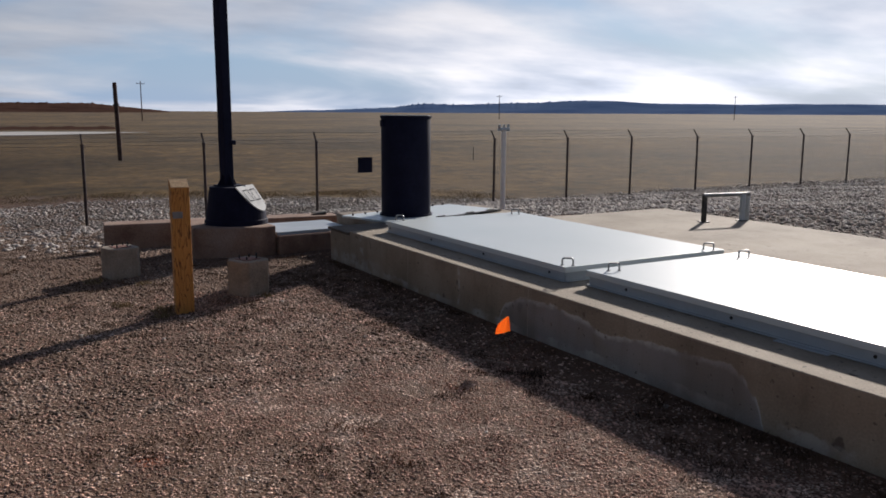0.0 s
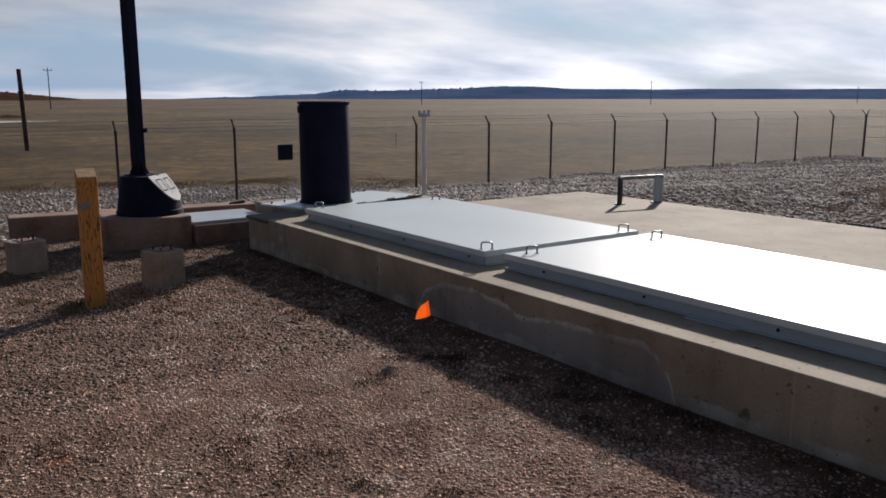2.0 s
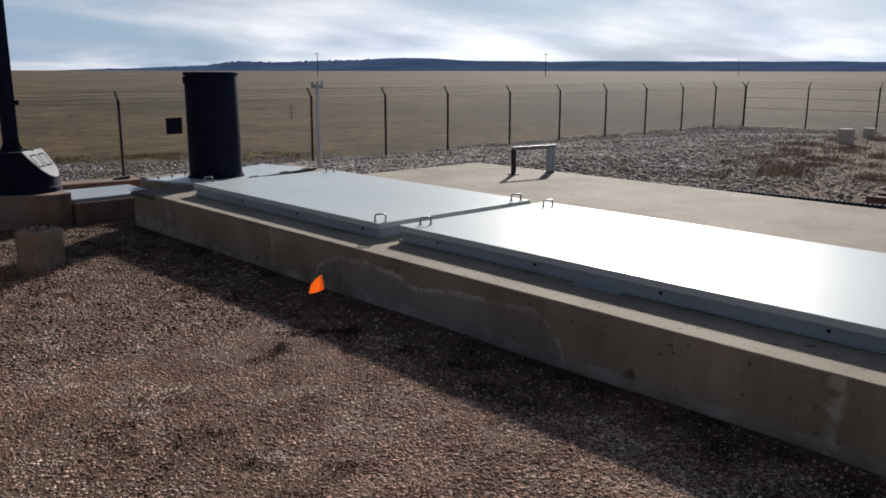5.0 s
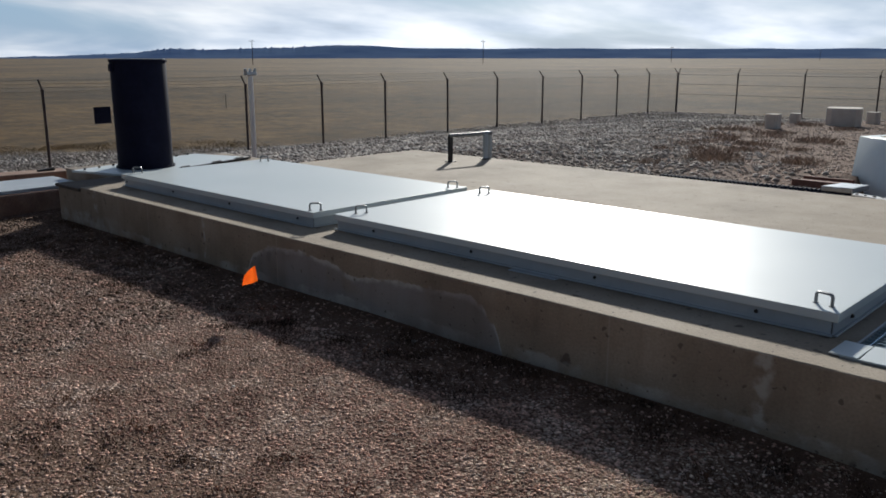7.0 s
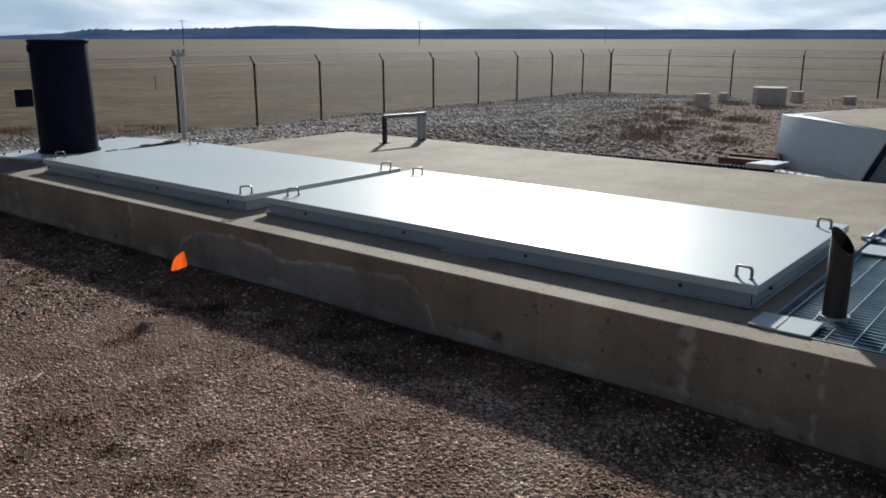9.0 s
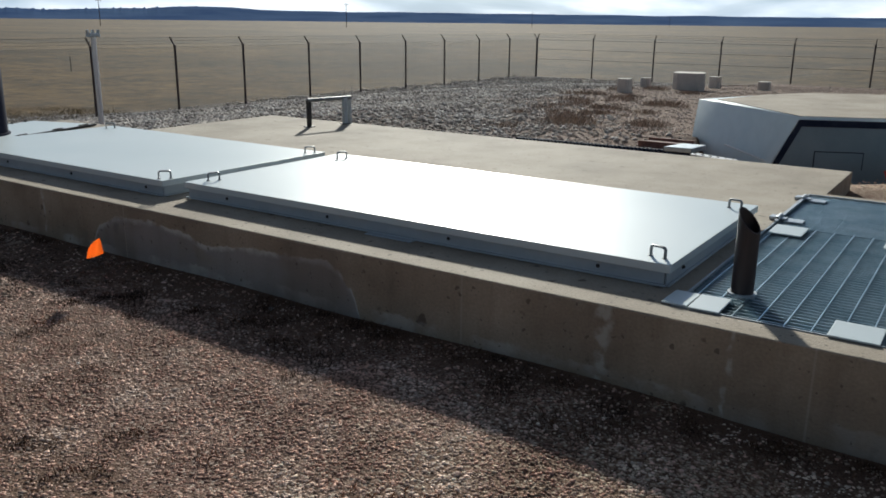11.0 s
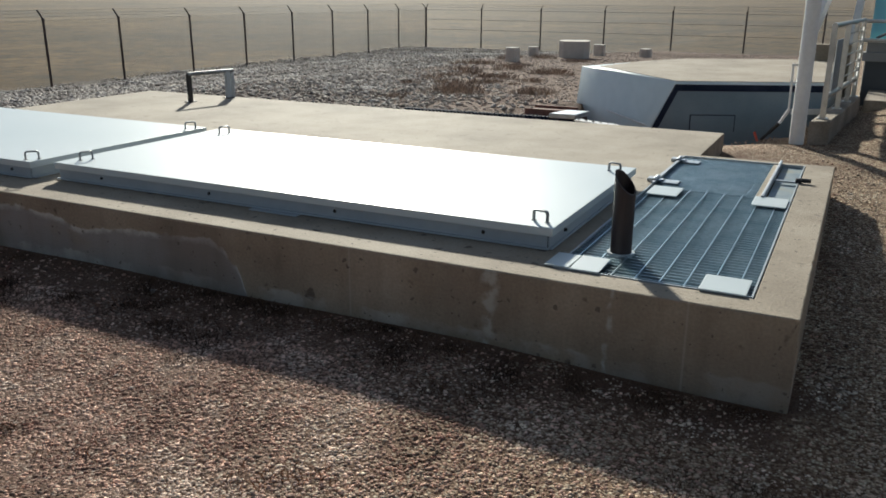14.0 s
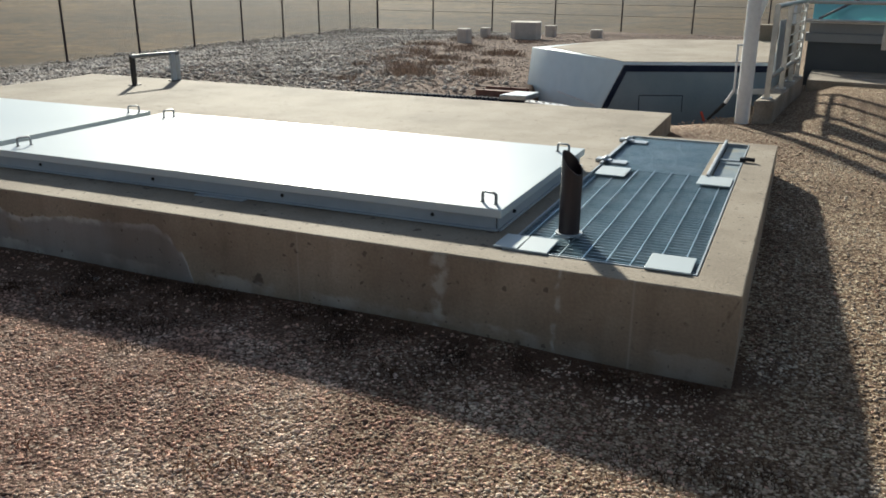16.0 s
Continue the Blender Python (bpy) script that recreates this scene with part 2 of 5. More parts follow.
def wood_material():
    """Treated yellow pine: stretched grain with cathedral figures."""
    m = bpy.data.materials.new("yellow_pine")
    m.use_nodes = True
    N, L = m.node_tree.nodes, m.node_tree.links
    b = N["Principled BSDF"]
    b.inputs["Roughness"].default_value = 0.75
    co = N.new("ShaderNodeTexCoord")
    mp = N.new("ShaderNodeMapping")
    mp.inputs["Scale"].default_value = (1.0, 1.0, 0.16)
    L.new(co.outputs["Object"], mp.inputs[0])
    nz = N.new("ShaderNodeTexNoise")
    nz.inputs["Scale"].default_value, nz.inputs["Detail"].default_value = 9.0, 3.0
    L.new(mp.outputs[0], nz.inputs["Vector"])
    mul = N.new("ShaderNodeMath")
    mul.operation = "MULTIPLY"
    mul.inputs[1].default_value = 16.0
    L.new(nz.outputs[0], mul.inputs[0])
    fr = N.new("ShaderNodeMath")
    fr.operation = "FRACT"
    L.new(mul.outputs[0], fr.inputs[0])
    ramp = N.new("ShaderNodeValToRGB")
    els = ramp.color_ramp.elements
    els[0].position, els[0].color = 0.0, (0.47, 0.20, 0.040, 1)
    els[1].position, els[1].color = 1.0, (0.34, 0.13, 0.025, 1)
    e = els.new(0.75)
    e.color = (0.54, 0.25, 0.055, 1)
    e = els.new(0.92)
    e.color = (0.11, 0.036, 0.010, 1)
    L.new(fr.outputs[0], ramp.inputs[0])
    L.new(ramp.outputs[0], b.inputs["Base Color"])
    bp = N.new("ShaderNodeBump")
    bp.inputs["Distance"].default_value = 0.001
    L.new(fr.outputs[0], bp.inputs["Height"])
    L.new(bp.outputs[0], b.inputs["Normal"])
    return m


M_WOOD = wood_material()


def glass_material(name, color):
    m = bpy.data.materials.new(name)
    m.use_nodes = True
    b = m.node_tree.nodes["Principled BSDF"]
    b.inputs["Base Color"].default_value = (*color, 1)
    b.inputs["Roughness"].default_value = 0.12
    b.inputs["Transmission Weight"].default_value = 0.15
    return m


M_GLASS = glass_material("teal_glass", (0.30, 0.66, 0.66))


def slab_material():
    """Cast concrete with a bluish patched area edged by white salts on the long front face, and stains."""
    m = M_CONC.copy()
    m.name = "cast_concrete"
    N, L = m.node_tree.nodes, m.node_tree.links
    b = N["Principled BSDF"]
    src = b.inputs["Base Color"].links[0].from_socket
    geo = N.new("ShaderNodeNewGeometry")
    sp = N.new("ShaderNodeSeparateXYZ")
    L.new(geo.outputs["Position"], sp.inputs[0])

    def mth(op, a, c=None, clamp=False):
        n = N.new("ShaderNodeMath")
        n.operation, n.use_clamp = op, clamp
        for i, v in enumerate((a, c)):
            if v is None:
                continue
            if isinstance(v, (int, float)):
                n.inputs[i].default_value = v
            else:
                L.new(v, n.inputs[i])
        return n.outputs[0]

    def noise_of(scale, detail=4.0):
        n = N.new("ShaderNodeTexNoise")
        n.inputs["Scale"].default_value, n.inputs["Detail"].default_value = scale, detail
        L.new(geo.outputs["Position"], n.inputs["Vector"])
        return n.outputs[0]

    def step(v, lo, hi):
        n = N.new("ShaderNodeMapRange")
        n.interpolation_type = "SMOOTHSTEP"
        n.inputs[1].default_value, n.inputs[2].default_value = lo, hi
        L.new(v, n.inputs[0])
        return n.outputs[0]

    def mix(f, a, color):
        n = N.new("ShaderNodeMix")
        n.data_type = "RGBA"
        L.new(f, n.inputs[0])
        L.new(a, n.inputs[6])
        n.inputs[7].default_value = (*color, 1)
        return n.outputs[2]

    front = mth("LESS_THAN", sp.outputs[1], 0.004)
    # tide line of an old damp patch: two wavy arches, from x -5.15 to -2.6
    along = N.new("ShaderNodeMapRange")
    along.inputs[1].default_value, along.inputs[2].default_value = -5.2, -2.5
    L.new(sp.outputs[0], along.inputs[0])
    curve = N.new("ShaderNodeValToRGB")
    curve.color_ramp.interpolation = "EASE"
    tide = [(-5.20, 0.42), (-5.02, 0.17), (-4.82, 0.09), (-4.5, 0.07), (-4.2, 0.10), (-3.92, 0.15), (-3.75, 0.13), (-3.5, 0.10), (-3.15, 0.09), (-2.95, 0.075), (-2.86, 0.11), (-2.78, 0.20), (-2.66, 0.45), (-2.50, 0.47)]
    els = curve.color_ramp.elements
    els[0].color, els[-1].color = (tide[0][1],) * 3 + (1,), (tide[-1][1],) * 3 + (1,)
    for tx, td in tide[1:-1]:
        els.new((tx + 5.2) / 2.7).color = (td, td, td, 1)
    L.new(along.outputs[0], curve.inputs[0])
    line = mth("ADD", mth("MULTIPLY", curve.outputs[0], -1.0), mth("ADD", mth("MULTIPLY", mth("ADD", noise_of(5.0), -0.5), 0.05), mth("MULTIPLY", mth("ADD", noise_of(38.0), -0.5), 0.035)))
    under = mth("SUBTRACT", line, sp.outputs[2])
    inside = mth("MULTIPLY", step(under, 0.0, 0.02), front)
    rim = mth("MULTIPLY", mth("MULTIPLY", step(under, -0.006, 0.004), mth("SUBTRACT", 1.0, step(under, 0.006, 0.045))), front)
    rim = mth("MULTIPLY", rim, step(noise_of(7.0), 0.36, 0.56))
    patchy = mth("MULTIPLY", inside, step(noise_of(1.7), 0.22, 0.46))
    out = mix(mth("MULTIPLY", patchy, 0.62), src, (0.255, 0.262, 0.275))
    out = mix(mth("MULTIPLY", rim, 0.75), out, (0.56, 0.55, 0.52))
    # white salts in a wavering band at the foot
    rag = mth("ADD", mth("MULTIPLY", mth("ADD", noise_of(2.3), -0.5), 0.10), mth("MULTIPLY", mth("ADD", noise_of(17.0), -0.5), 0.07))
    foot = mth("MULTIPLY", step(mth("SUBTRACT", mth("ADD", rag, -0.295), sp.outputs[2]), 0.0, 0.018), front)
    salts = mth("MULTIPLY", foot, step(noise_of(3.1, 6.0), 0.44, 0.60))
    out = mix(mth("MULTIPLY", salts, 0.6), out, (0.50, 0.475, 0.43))
    far_end = mth("MULTIPLY", mth("MULTIPLY", step(mth("MULTIPLY", sp.outputs[0], -1.0), 7.0, 7.7), front), step(mth("SUBTRACT", mth("ADD", rag, -0.20), sp.outputs[2]), 0.0, 0.06))
    out = mix(mth("MULTIPLY", mth("MULTIPLY", far_end, step(noise_of(6.0, 6.0), 0.42, 0.60)), 0.55), out, (0.50, 0.475, 0.43))
    # mottled grime and drip streaks down the faces, pour joints
    mp = N.new("ShaderNodeMapping")
    mp.inputs["Scale"].default_value = (7.0, 7.0, 0.7)
    L.new(geo.outputs["Position"], mp.inputs[0])
    dr = N.new("ShaderNodeTexNoise")
    dr.inputs["Scale"].default_value, dr.inputs["Detail"].default_value = 1.0, 5.0
    L.new(mp.outputs[0], dr.inputs["Vector"])
    side = mth("LESS_THAN", sp.outputs[2], -0.012)
    out = mix(mth("MULTIPLY", mth("MULTIPLY", step(dr.outputs[0], 0.46, 0.76), side), 0.35), out, (0.115, 0.088, 0.062))
    out = mix(mth("MULTIPLY", mth("MULTIPLY", step(noise_of(0.8, 5.0), 0.50, 0.62), side), 0.45), out, (0.15, 0.115, 0.085))
    for jx in (-0.42, -2.05, -4.75, -6.6):
        jn = mth("SUBTRACT", 1.0, step(mth("ABSOLUTE", mth("ADD", sp.outputs[0], -jx)), 0.002, 0.007))
        out = mix(mth("MULTIPLY", mth("MULTIPLY", jn, front), 0.5), out, (0.40, 0.36, 0.30))
    for sx, sw, lo in ((-1.30, 0.045, -0.30), (-0.74, 0.016, -0.33), (-5.7, 0.03, -0.30), (-7.6, 0.05, -0.25)):
        near = mth("SUBTRACT", 1.0, step(mth("ABSOLUTE", mth("ADD", mth("ADD", sp.outputs[0], -sx), mth("MULTIPLY", mth("ADD", noise_of(7.0), -0.5), 0.12))), sw * 0.3, sw))
        run = mth("MULTIPLY", mth("MULTIPLY", near, front), step(noise_of(16.0, 5.0), 0.40, 0.62))
        out = mix(mth("MULTIPLY", run, 0.65), out, (0.50, 0.48, 0.43))
    # small pits
    pits = mth("MAXIMUM", step(noise_of(26.0, 2.0), 0.665, 0.70), step(noise_of(21.0, 1.0), 0.745, 0.755))
    out = mix(mth("MULTIPLY", pits, 0.7), out, (0.09, 0.07, 0.055))
    L.new(out, b.inputs["Base Color"])
    return m


M_SLAB = slab_material()


# ---------------------------------------------------------------- mesh helpers
def bm_box(bm, x0, x1, y0, y1, z0, z1, bevel=0.0, seg=1):
    r = bmesh.ops.create_cube(bm, size=1)
    vs = r["verts"]
    for v in vs:
        v.co = Vector((x0 + (v.co.x + 0.5) * (x1 - x0), y0 + (v.co.y + 0.5) * (y1 - y0), z0 + (v.co.z + 0.5) * (z1 - z0)))
    if bevel:
        es = {e for v in vs for e in v.link_edges}
        bmesh.ops.bevel(bm, geom=list(es), offset=bevel, segments=seg, affect="EDGES", profile=0.5)
    return bm


def bm_rod(bm, a, b, r0, r1=None, n=10, caps=True):
    """A round bar from a to b."""
    a, b = Vector(a), Vector(b)
    d = b - a
    rot = d.to_track_quat("Z", "Y").to_matrix().to_4x4()
    bmesh.ops.create_cone(bm, cap_ends=caps, segments=n, radius1=r0, radius2=r0 if r1 is None else r1, depth=d.length,
                          matrix=Matrix.Translation((a + b) / 2) @ rot)
    return bm


def bm_bar(bm, a, b, w, h):
    """A flat bar of width w (level) and height h from a to b."""
    a, b = Vector(a), Vector(b)
    d = b - a
    side = d.cross(Vector((0, 0, 1)))
    side = side.normalized() if side.length > 1e-5 else Vector((1, 0, 0))
    upv = side.cross(d).normalized()
    vs = []
    for p in (a, b):
        for s, u in ((-1, -1), (1, -1), (1, 1), (-1, 1)):
            vs.append(bm.verts.new(p + side * s * w / 2 + upv * u * h / 2))
    for f in ((3, 2, 1, 0), (4, 5, 6, 7), (0, 1, 5, 4), (1, 2, 6, 5), (2, 3, 7, 6), (3, 0, 4, 7)):
        bm.faces.new([vs[i] for i in f])
    return bm


def bm_prism(bm, outline, z0, z1, lower=None):
    """A prism over an outline; lower gives another outline for its foot."""
    lo = [bm.verts.new((x, y, z0)) for x, y in (lower or outline)]
    hi = [bm.verts.new((x, y, z1)) for x, y in outline]
    n = len(outline)
    bm.faces.new(hi)
    bm.faces.new(lo[::-1])
    for i in range(n):
        bm.faces.new((lo[i], lo[(i + 1) % n], hi[(i + 1) % n], hi[i]))
    bmesh.ops.recalc_face_normals(bm, faces=bm.faces)
    return bm


def bm_cells(bm, xs, ys, solid, z0, z1):
    """A solid over the cells of a grid for which solid(cx, cy) holds."""
    top = {}

    def v(i, j):
        if (i, j) not in top:
            top[i, j] = bm.verts.new((xs[i], ys[j], z1))
        return top[i, j]

    faces = [bm.faces.new((v(i, j), v(i + 1, j), v(i + 1, j + 1), v(i, j + 1)))
             for i in range(len(xs) - 1) for j in range(len(ys) - 1) if solid((xs[i] + xs[i + 1]) / 2, (ys[j] + ys[j + 1]) / 2)]
    r = bmesh.ops.extrude_face_region(bm, geom=faces)
    for g in r["geom"]:
        if isinstance(g, bmesh.types.BMVert):
            g.co.z = z0
    bmesh.ops.recalc_face_normals(bm, faces=bm.faces)
    return bm


def edge_bevel(bm, offset, seg=2):
    es = [e for e in bm.edges if len(e.link_faces) == 2 and e.calc_face_angle() > 0.6]
    bmesh.ops.bevel(bm, geom=es, offset=offset, segments=seg, affect="EDGES", profile=0.5)
    return bm


def mesh_of(name, bm, mat, smooth=False):
    me = bpy.data.meshes.new(name)
    bm.to_mesh(me)
    bm.free()
    me.materials.append(mat)
    if smooth:
        for p in me.polygons:
            p.use_smooth = True
        me.set_sharp_from_angle(angle=radians(40))
    return me


def part(name, bm, mat, parent=None, label="", smooth=False):
    ob = new(name, mesh_of(name, bm, mat, smooth))
    if parent is not None:
        ob.parent = parent
    if label:
        tagged(ob, label=label)
    return ob


def thing(name, x, y, z, label, category, group="", kind="", turn=0.0):
    """An Empty at the base of a thing."""
    ob = new(name)
    ob.empty_display_size = 0.1
    ob.matrix_world = pose(x, y, z, 0, 0, turn)
    return tagged(ob, label=label, category=category, group=group, kind=kind)


def B():
    return bmesh.new()


# ---------------------------------------------------------------- ground
def ramp01(v, a, b):
    t = min(max((v - a) / (b - a), 0.0), 1.0)
    return t


def ground_z(x, y):
    """Level gravel round the slab, falling towards the fence and the plain."""
    base = -0.365 + 0.20 * ramp01(y, 0.6, 4.4) * ramp01(x, -10.5, -8.5)
    base -= 0.06 * ramp01(-y, 0.5, 2.5) * ramp01(-x, 4.0, 7.0)
    base -= 0.04 * ramp01(x, -1.2, 0.0) * ramp01(-y, -0.6, 0.0)
    a, b, c = ramp01(-x, 10.0, 21.5), ramp01(y, 7.0, 36.0), ramp01(x, 6.0, 30.0)
    fall = min((a * a + b * b) ** 0.5, 1.0)
    z = base - 1.16 * fall
    if y > 8:
        z += 0.16 * math.exp(-((x + 13) / 6) ** 2 - ((y - 24) / 8) ** 2)
    z += 0.14 * ramp01(x, 0.05, 0.5) * ramp01(y, 4.5, 7.2)
    lip = 4.62 + 0.95 * ramp01(x, -1.15, -0.75)
    z -= 0.5 * ramp01(y, lip, lip + 0.3) * ramp01(-x, 0.4, 0.6) * ramp01(x, -3.1, -2.75) * ramp01(8.0 - y, 0, 0.6)
    r = math.hypot(x, y)
    n = 0.018 * noise.noise((x * 0.9, y * 0.9, 0)) + 0.05 * ramp01(r, 9, 20) * noise.noise((x * 0.25, y * 0.25, 3))
    z += n
    far = ramp01(r, 45, 400)
    z += far * (-0.35 + 1.0 * noise.noise((x * 0.004, y * 0.004, 5)) * ramp01(r, 100, 700))
    return z


def graded(lo, hi, centre, fine, growth):
    """Grid lines, fine near a centre and growing outwards."""
    out = [centre]
    s = fine
    while out[-1] < hi:
        out.append(out[-1] + s)
        if out[-1] > centre + 8:
            s *= growth
    left, s = [centre], fine
    while left[-1] > lo:
        left.append(left[-1] - s)
        if left[-1] < centre - 12:
            s *= growth
    return left[:0:-1] + out


def ground_material():
    """Pink gravel near the slab, white rock towards the fence, straw-coloured grassland beyond."""
    m = bpy.data.materials.new("gravel_and_prairie")
    m.use_nodes = True
    N, L = m.node_tree.nodes, m.node_tree.links
    b = N["Principled BSDF"]
    b.inputs["Roughness"].default_value = 0.95
    b.inputs["Specular IOR Level"].default_value = 0.2
    geo = N.new("ShaderNodeNewGeometry")
    pos = geo.outputs["Position"]

    def tex(kind, scale, detail=5.0, stretch=None):
        n = N.new(kind)
        n.inputs["Scale"].default_value = scale
        if kind == "ShaderNodeTexNoise":
            n.inputs["Detail"].default_value = detail
        src = pos
        if stretch:
            mp = N.new("ShaderNodeMapping")
            mp.inputs["Scale"].default_value = stretch
            L.new(pos, mp.inputs[0])
            src = mp.outputs[0]
        L.new(src, n.inputs["Vector"])
        return n

    def ramp(src, stops):
        r = N.new("ShaderNodeValToRGB")
        els = r.color_ramp.elements
        els[0].position, els[0].color = stops[0][0], (*stops[0][1], 1)
        els[1].position, els[1].color = stops[-1][0], (*stops[-1][1], 1)
        for p, c in stops[1:-1]:
            e = els.new(p)
            e.color = (*c, 1)
        L.new(src, r.inputs[0])
        return r.outputs[0]

    def mix(f, a, c, blend="MIX"):
        n = N.new("ShaderNodeMix")
        n.data_type, n.blend_type = "RGBA", blend
        if isinstance(f, float):
            n.inputs[0].default_value = f
        else:
            L.new(f, n.inputs[0])
        L.new(a, n.inputs[6])
        L.new(c, n.inputs[7])
        return n.outputs[2]

    stones = tex("ShaderNodeTexVoronoi", 78.0)
    sep_c = N.new("ShaderNodeSeparateColor")
    L.new(stones.outputs["Color"], sep_c.inputs[0])
    gravel = ramp(sep_c.outputs[0], [(0.0, (0.10, 0.056, 0.040)), (0.4, (0.235, 0.146, 0.108)), (0.75, (0.42, 0.29, 0.225)), (1.0, (0.66, 0.55, 0.46))])
    # crevice shade and soil between the stones, put into the colour
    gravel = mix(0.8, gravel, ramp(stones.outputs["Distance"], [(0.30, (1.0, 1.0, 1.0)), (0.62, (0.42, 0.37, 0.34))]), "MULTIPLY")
    grit = tex("ShaderNodeTexNoise", 160.0)
    gravel = mix(0.5, gravel, ramp(grit.outputs[0], [(0.3, (0.5, 0.48, 0.46)), (0.7, (1.0, 1.0, 1.0))]), "MULTIPLY")
    # the newer gravel at the open end is tan rather than pink, brightened to lift its shade
    sp_t = N.new("ShaderNodeSeparateXYZ")
    L.new(pos, sp_t.inputs[0])
    tan = N.new("ShaderNodeMapRange")
    tan.inputs[1].default_value, tan.inputs[2].default_value = -2.2, 0.3
    L.new(sp_t.outputs[0], tan.inputs[0])
    tanned = mix(1.0, gravel, ramp(grit.outputs[0], [(0.3, (1.25, 1.36, 1.16)), (0.7, (1.4, 1.5, 1.3))]), "MULTIPLY")
    gravel = mix(tan.outputs[0], gravel, tanned)
    stain = tex("ShaderNodeTexNoise", 0.9, 8.0)
    sp0 = N.new("ShaderNodeSeparateXYZ")
    L.new(pos, sp0.inputs[0])
    wst = N.new("ShaderNodeMapRange")
    wst.inputs[1].default_value, wst.inputs[2].default_value, wst.inputs[3].default_value, wst.inputs[4].default_value = -0.8, -6.0, -0.05, 0.20
    L.new(sp0.outputs[0], wst.inputs[0])
    dirty = N.new("ShaderNodeMath")
    L.new(stain.outputs[0], dirty.inputs[0])
    L.new(wst.outputs[0], dirty.inputs[1])
    gravel = mix(ramp(dirty.outputs[0], [(0.44, (0, 0, 0)), (0.62, (0.6, 0.6, 0.6))]), gravel, ramp(grit.outputs[0], [(0.3, (0.075, 0.040, 0.024)), (0.7, (0.17, 0.100, 0.062))]))
    rocks = tex("ShaderNodeTexVoronoi", 11.0)
    sep_r = N.new("ShaderNodeSeparateColor")
    L.new(rocks.outputs["Color"], sep_r.inputs[0])
    # base darkened so the gaps between scattered rocks look shaded
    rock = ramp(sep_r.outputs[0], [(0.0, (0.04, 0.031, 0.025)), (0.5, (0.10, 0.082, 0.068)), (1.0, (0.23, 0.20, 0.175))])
    # grassland
    g1 = tex("ShaderNodeTexNoise", 0.035, 9.0)
    g2 = tex("ShaderNodeTexNoise", 2.2, 8.0, (1, 1, 1))
    g3 = tex("ShaderNodeTexNoise", 0.010, 6.0)
    grass = ramp(g2.outputs[0], [(0.3, (0.052, 0.036, 0.017)), (0.5, (0.093, 0.066, 0.032)), (0.72, (0.138, 0.102, 0.054))])
    grass = mix(0.75, grass, ramp(g1.outputs[0], [(0.42, (0.50, 0.46, 0.38)), (0.5, (0.92, 0.90, 0.84)), (0.58, (1.25, 1.2, 1.1))]), "MULTIPLY")
    grass = mix(0.6, grass, ramp(g3.outputs[0], [(0.4, (0.7, 0.66, 0.58)), (0.6, (1.1, 1.08, 1.0))]), "MULTIPLY")
    g4 = tex("ShaderNodeTexNoise", 0.22, 10.0)
    g4.inputs["Roughness"].default_value = 0.75
    grass = mix(0.85, grass, ramp(g4.outputs[0], [(0.40, (0.62, 0.60, 0.55)), (0.5, (0.95, 0.94, 0.91)), (0.60, (1.26, 1.24, 1.18))]), "MULTIPLY")
    g5 = tex("ShaderNodeTexNoise", 0.8, 5.0)
    g5.inputs["Roughness"].default_value = 0.8
    grass = mix(0.9, grass, ramp(g5.outputs[0], [(0.41, (0.58, 0.56, 0.52)), (0.5, (0.96, 0.95, 0.93)), (0.59, (1.32, 1.30, 1.24))]), "MULTIPLY")
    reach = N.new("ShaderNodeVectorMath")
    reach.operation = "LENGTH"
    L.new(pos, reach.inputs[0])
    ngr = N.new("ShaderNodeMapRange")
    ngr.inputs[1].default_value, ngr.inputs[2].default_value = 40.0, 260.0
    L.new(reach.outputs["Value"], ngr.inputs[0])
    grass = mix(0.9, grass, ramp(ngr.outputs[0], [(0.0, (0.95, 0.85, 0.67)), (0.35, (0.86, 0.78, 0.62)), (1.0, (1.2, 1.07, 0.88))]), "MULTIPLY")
    # zones by place, with wandering borders
    sp = N.new("ShaderNodeSeparateXYZ")
    L.new(pos, sp.inputs[0])
    wob = tex("ShaderNodeTexNoise", 0.35, 5.0)

    def mth(op, a, c):
        n = N.new("ShaderNodeMath")
        n.operation = op
        for i, v in enumerate((a, c)):
            if isinstance(v, (int, float)):
                n.inputs[i].default_value = v
            else:
                L.new(v, n.inputs[i])
        return n.outputs[0]

    def soft(v, lo, hi):
        n = N.new("ShaderNodeMapRange")
        n.interpolation_type = "SMOOTHSTEP"
        n.inputs[1].default_value, n.inputs[2].default_value = lo, hi
        L.new(v, n.inputs[0])
        return n.outputs[0]

    w = mth("MULTIPLY", mth("SUBTRACT", wob.outputs[0], 0.5), 5.0)
    west = soft(mth("SUBTRACT", w, sp.outputs[0]), 10.0, 11.5)
    north = soft(mth("SUBTRACT", mth("MULTIPLY", mth("ADD", sp.outputs[0], 4.6), -1.0), mth("SUBTRACT", mth("MULTIPLY", mth("SUBTRACT", sp.outputs[1], 7.0), 0.62), w)), -0.5, 2.0)
    behind = mth("MULTIPLY", north, soft(sp.outputs[1], 4.5, 4.9))
    rocky = mth("MAXIMUM", west, behind)
    border = mth("SUBTRACT", mth("MULTIPLY", sp.outputs[0], -1.0), mth("MAXIMUM", mth("SUBTRACT", 7.5, mth("MULTIPLY", sp.outputs[1], 0.55)), 0.0))
    field_w = soft(mth("ADD", border, mth("MULTIPLY", w, 0.5)), 20.6, 22.2)
    field_n = soft(mth("ADD", sp.outputs[1], mth("MULTIPLY", w, 0.5)), 34.5, 36.5)
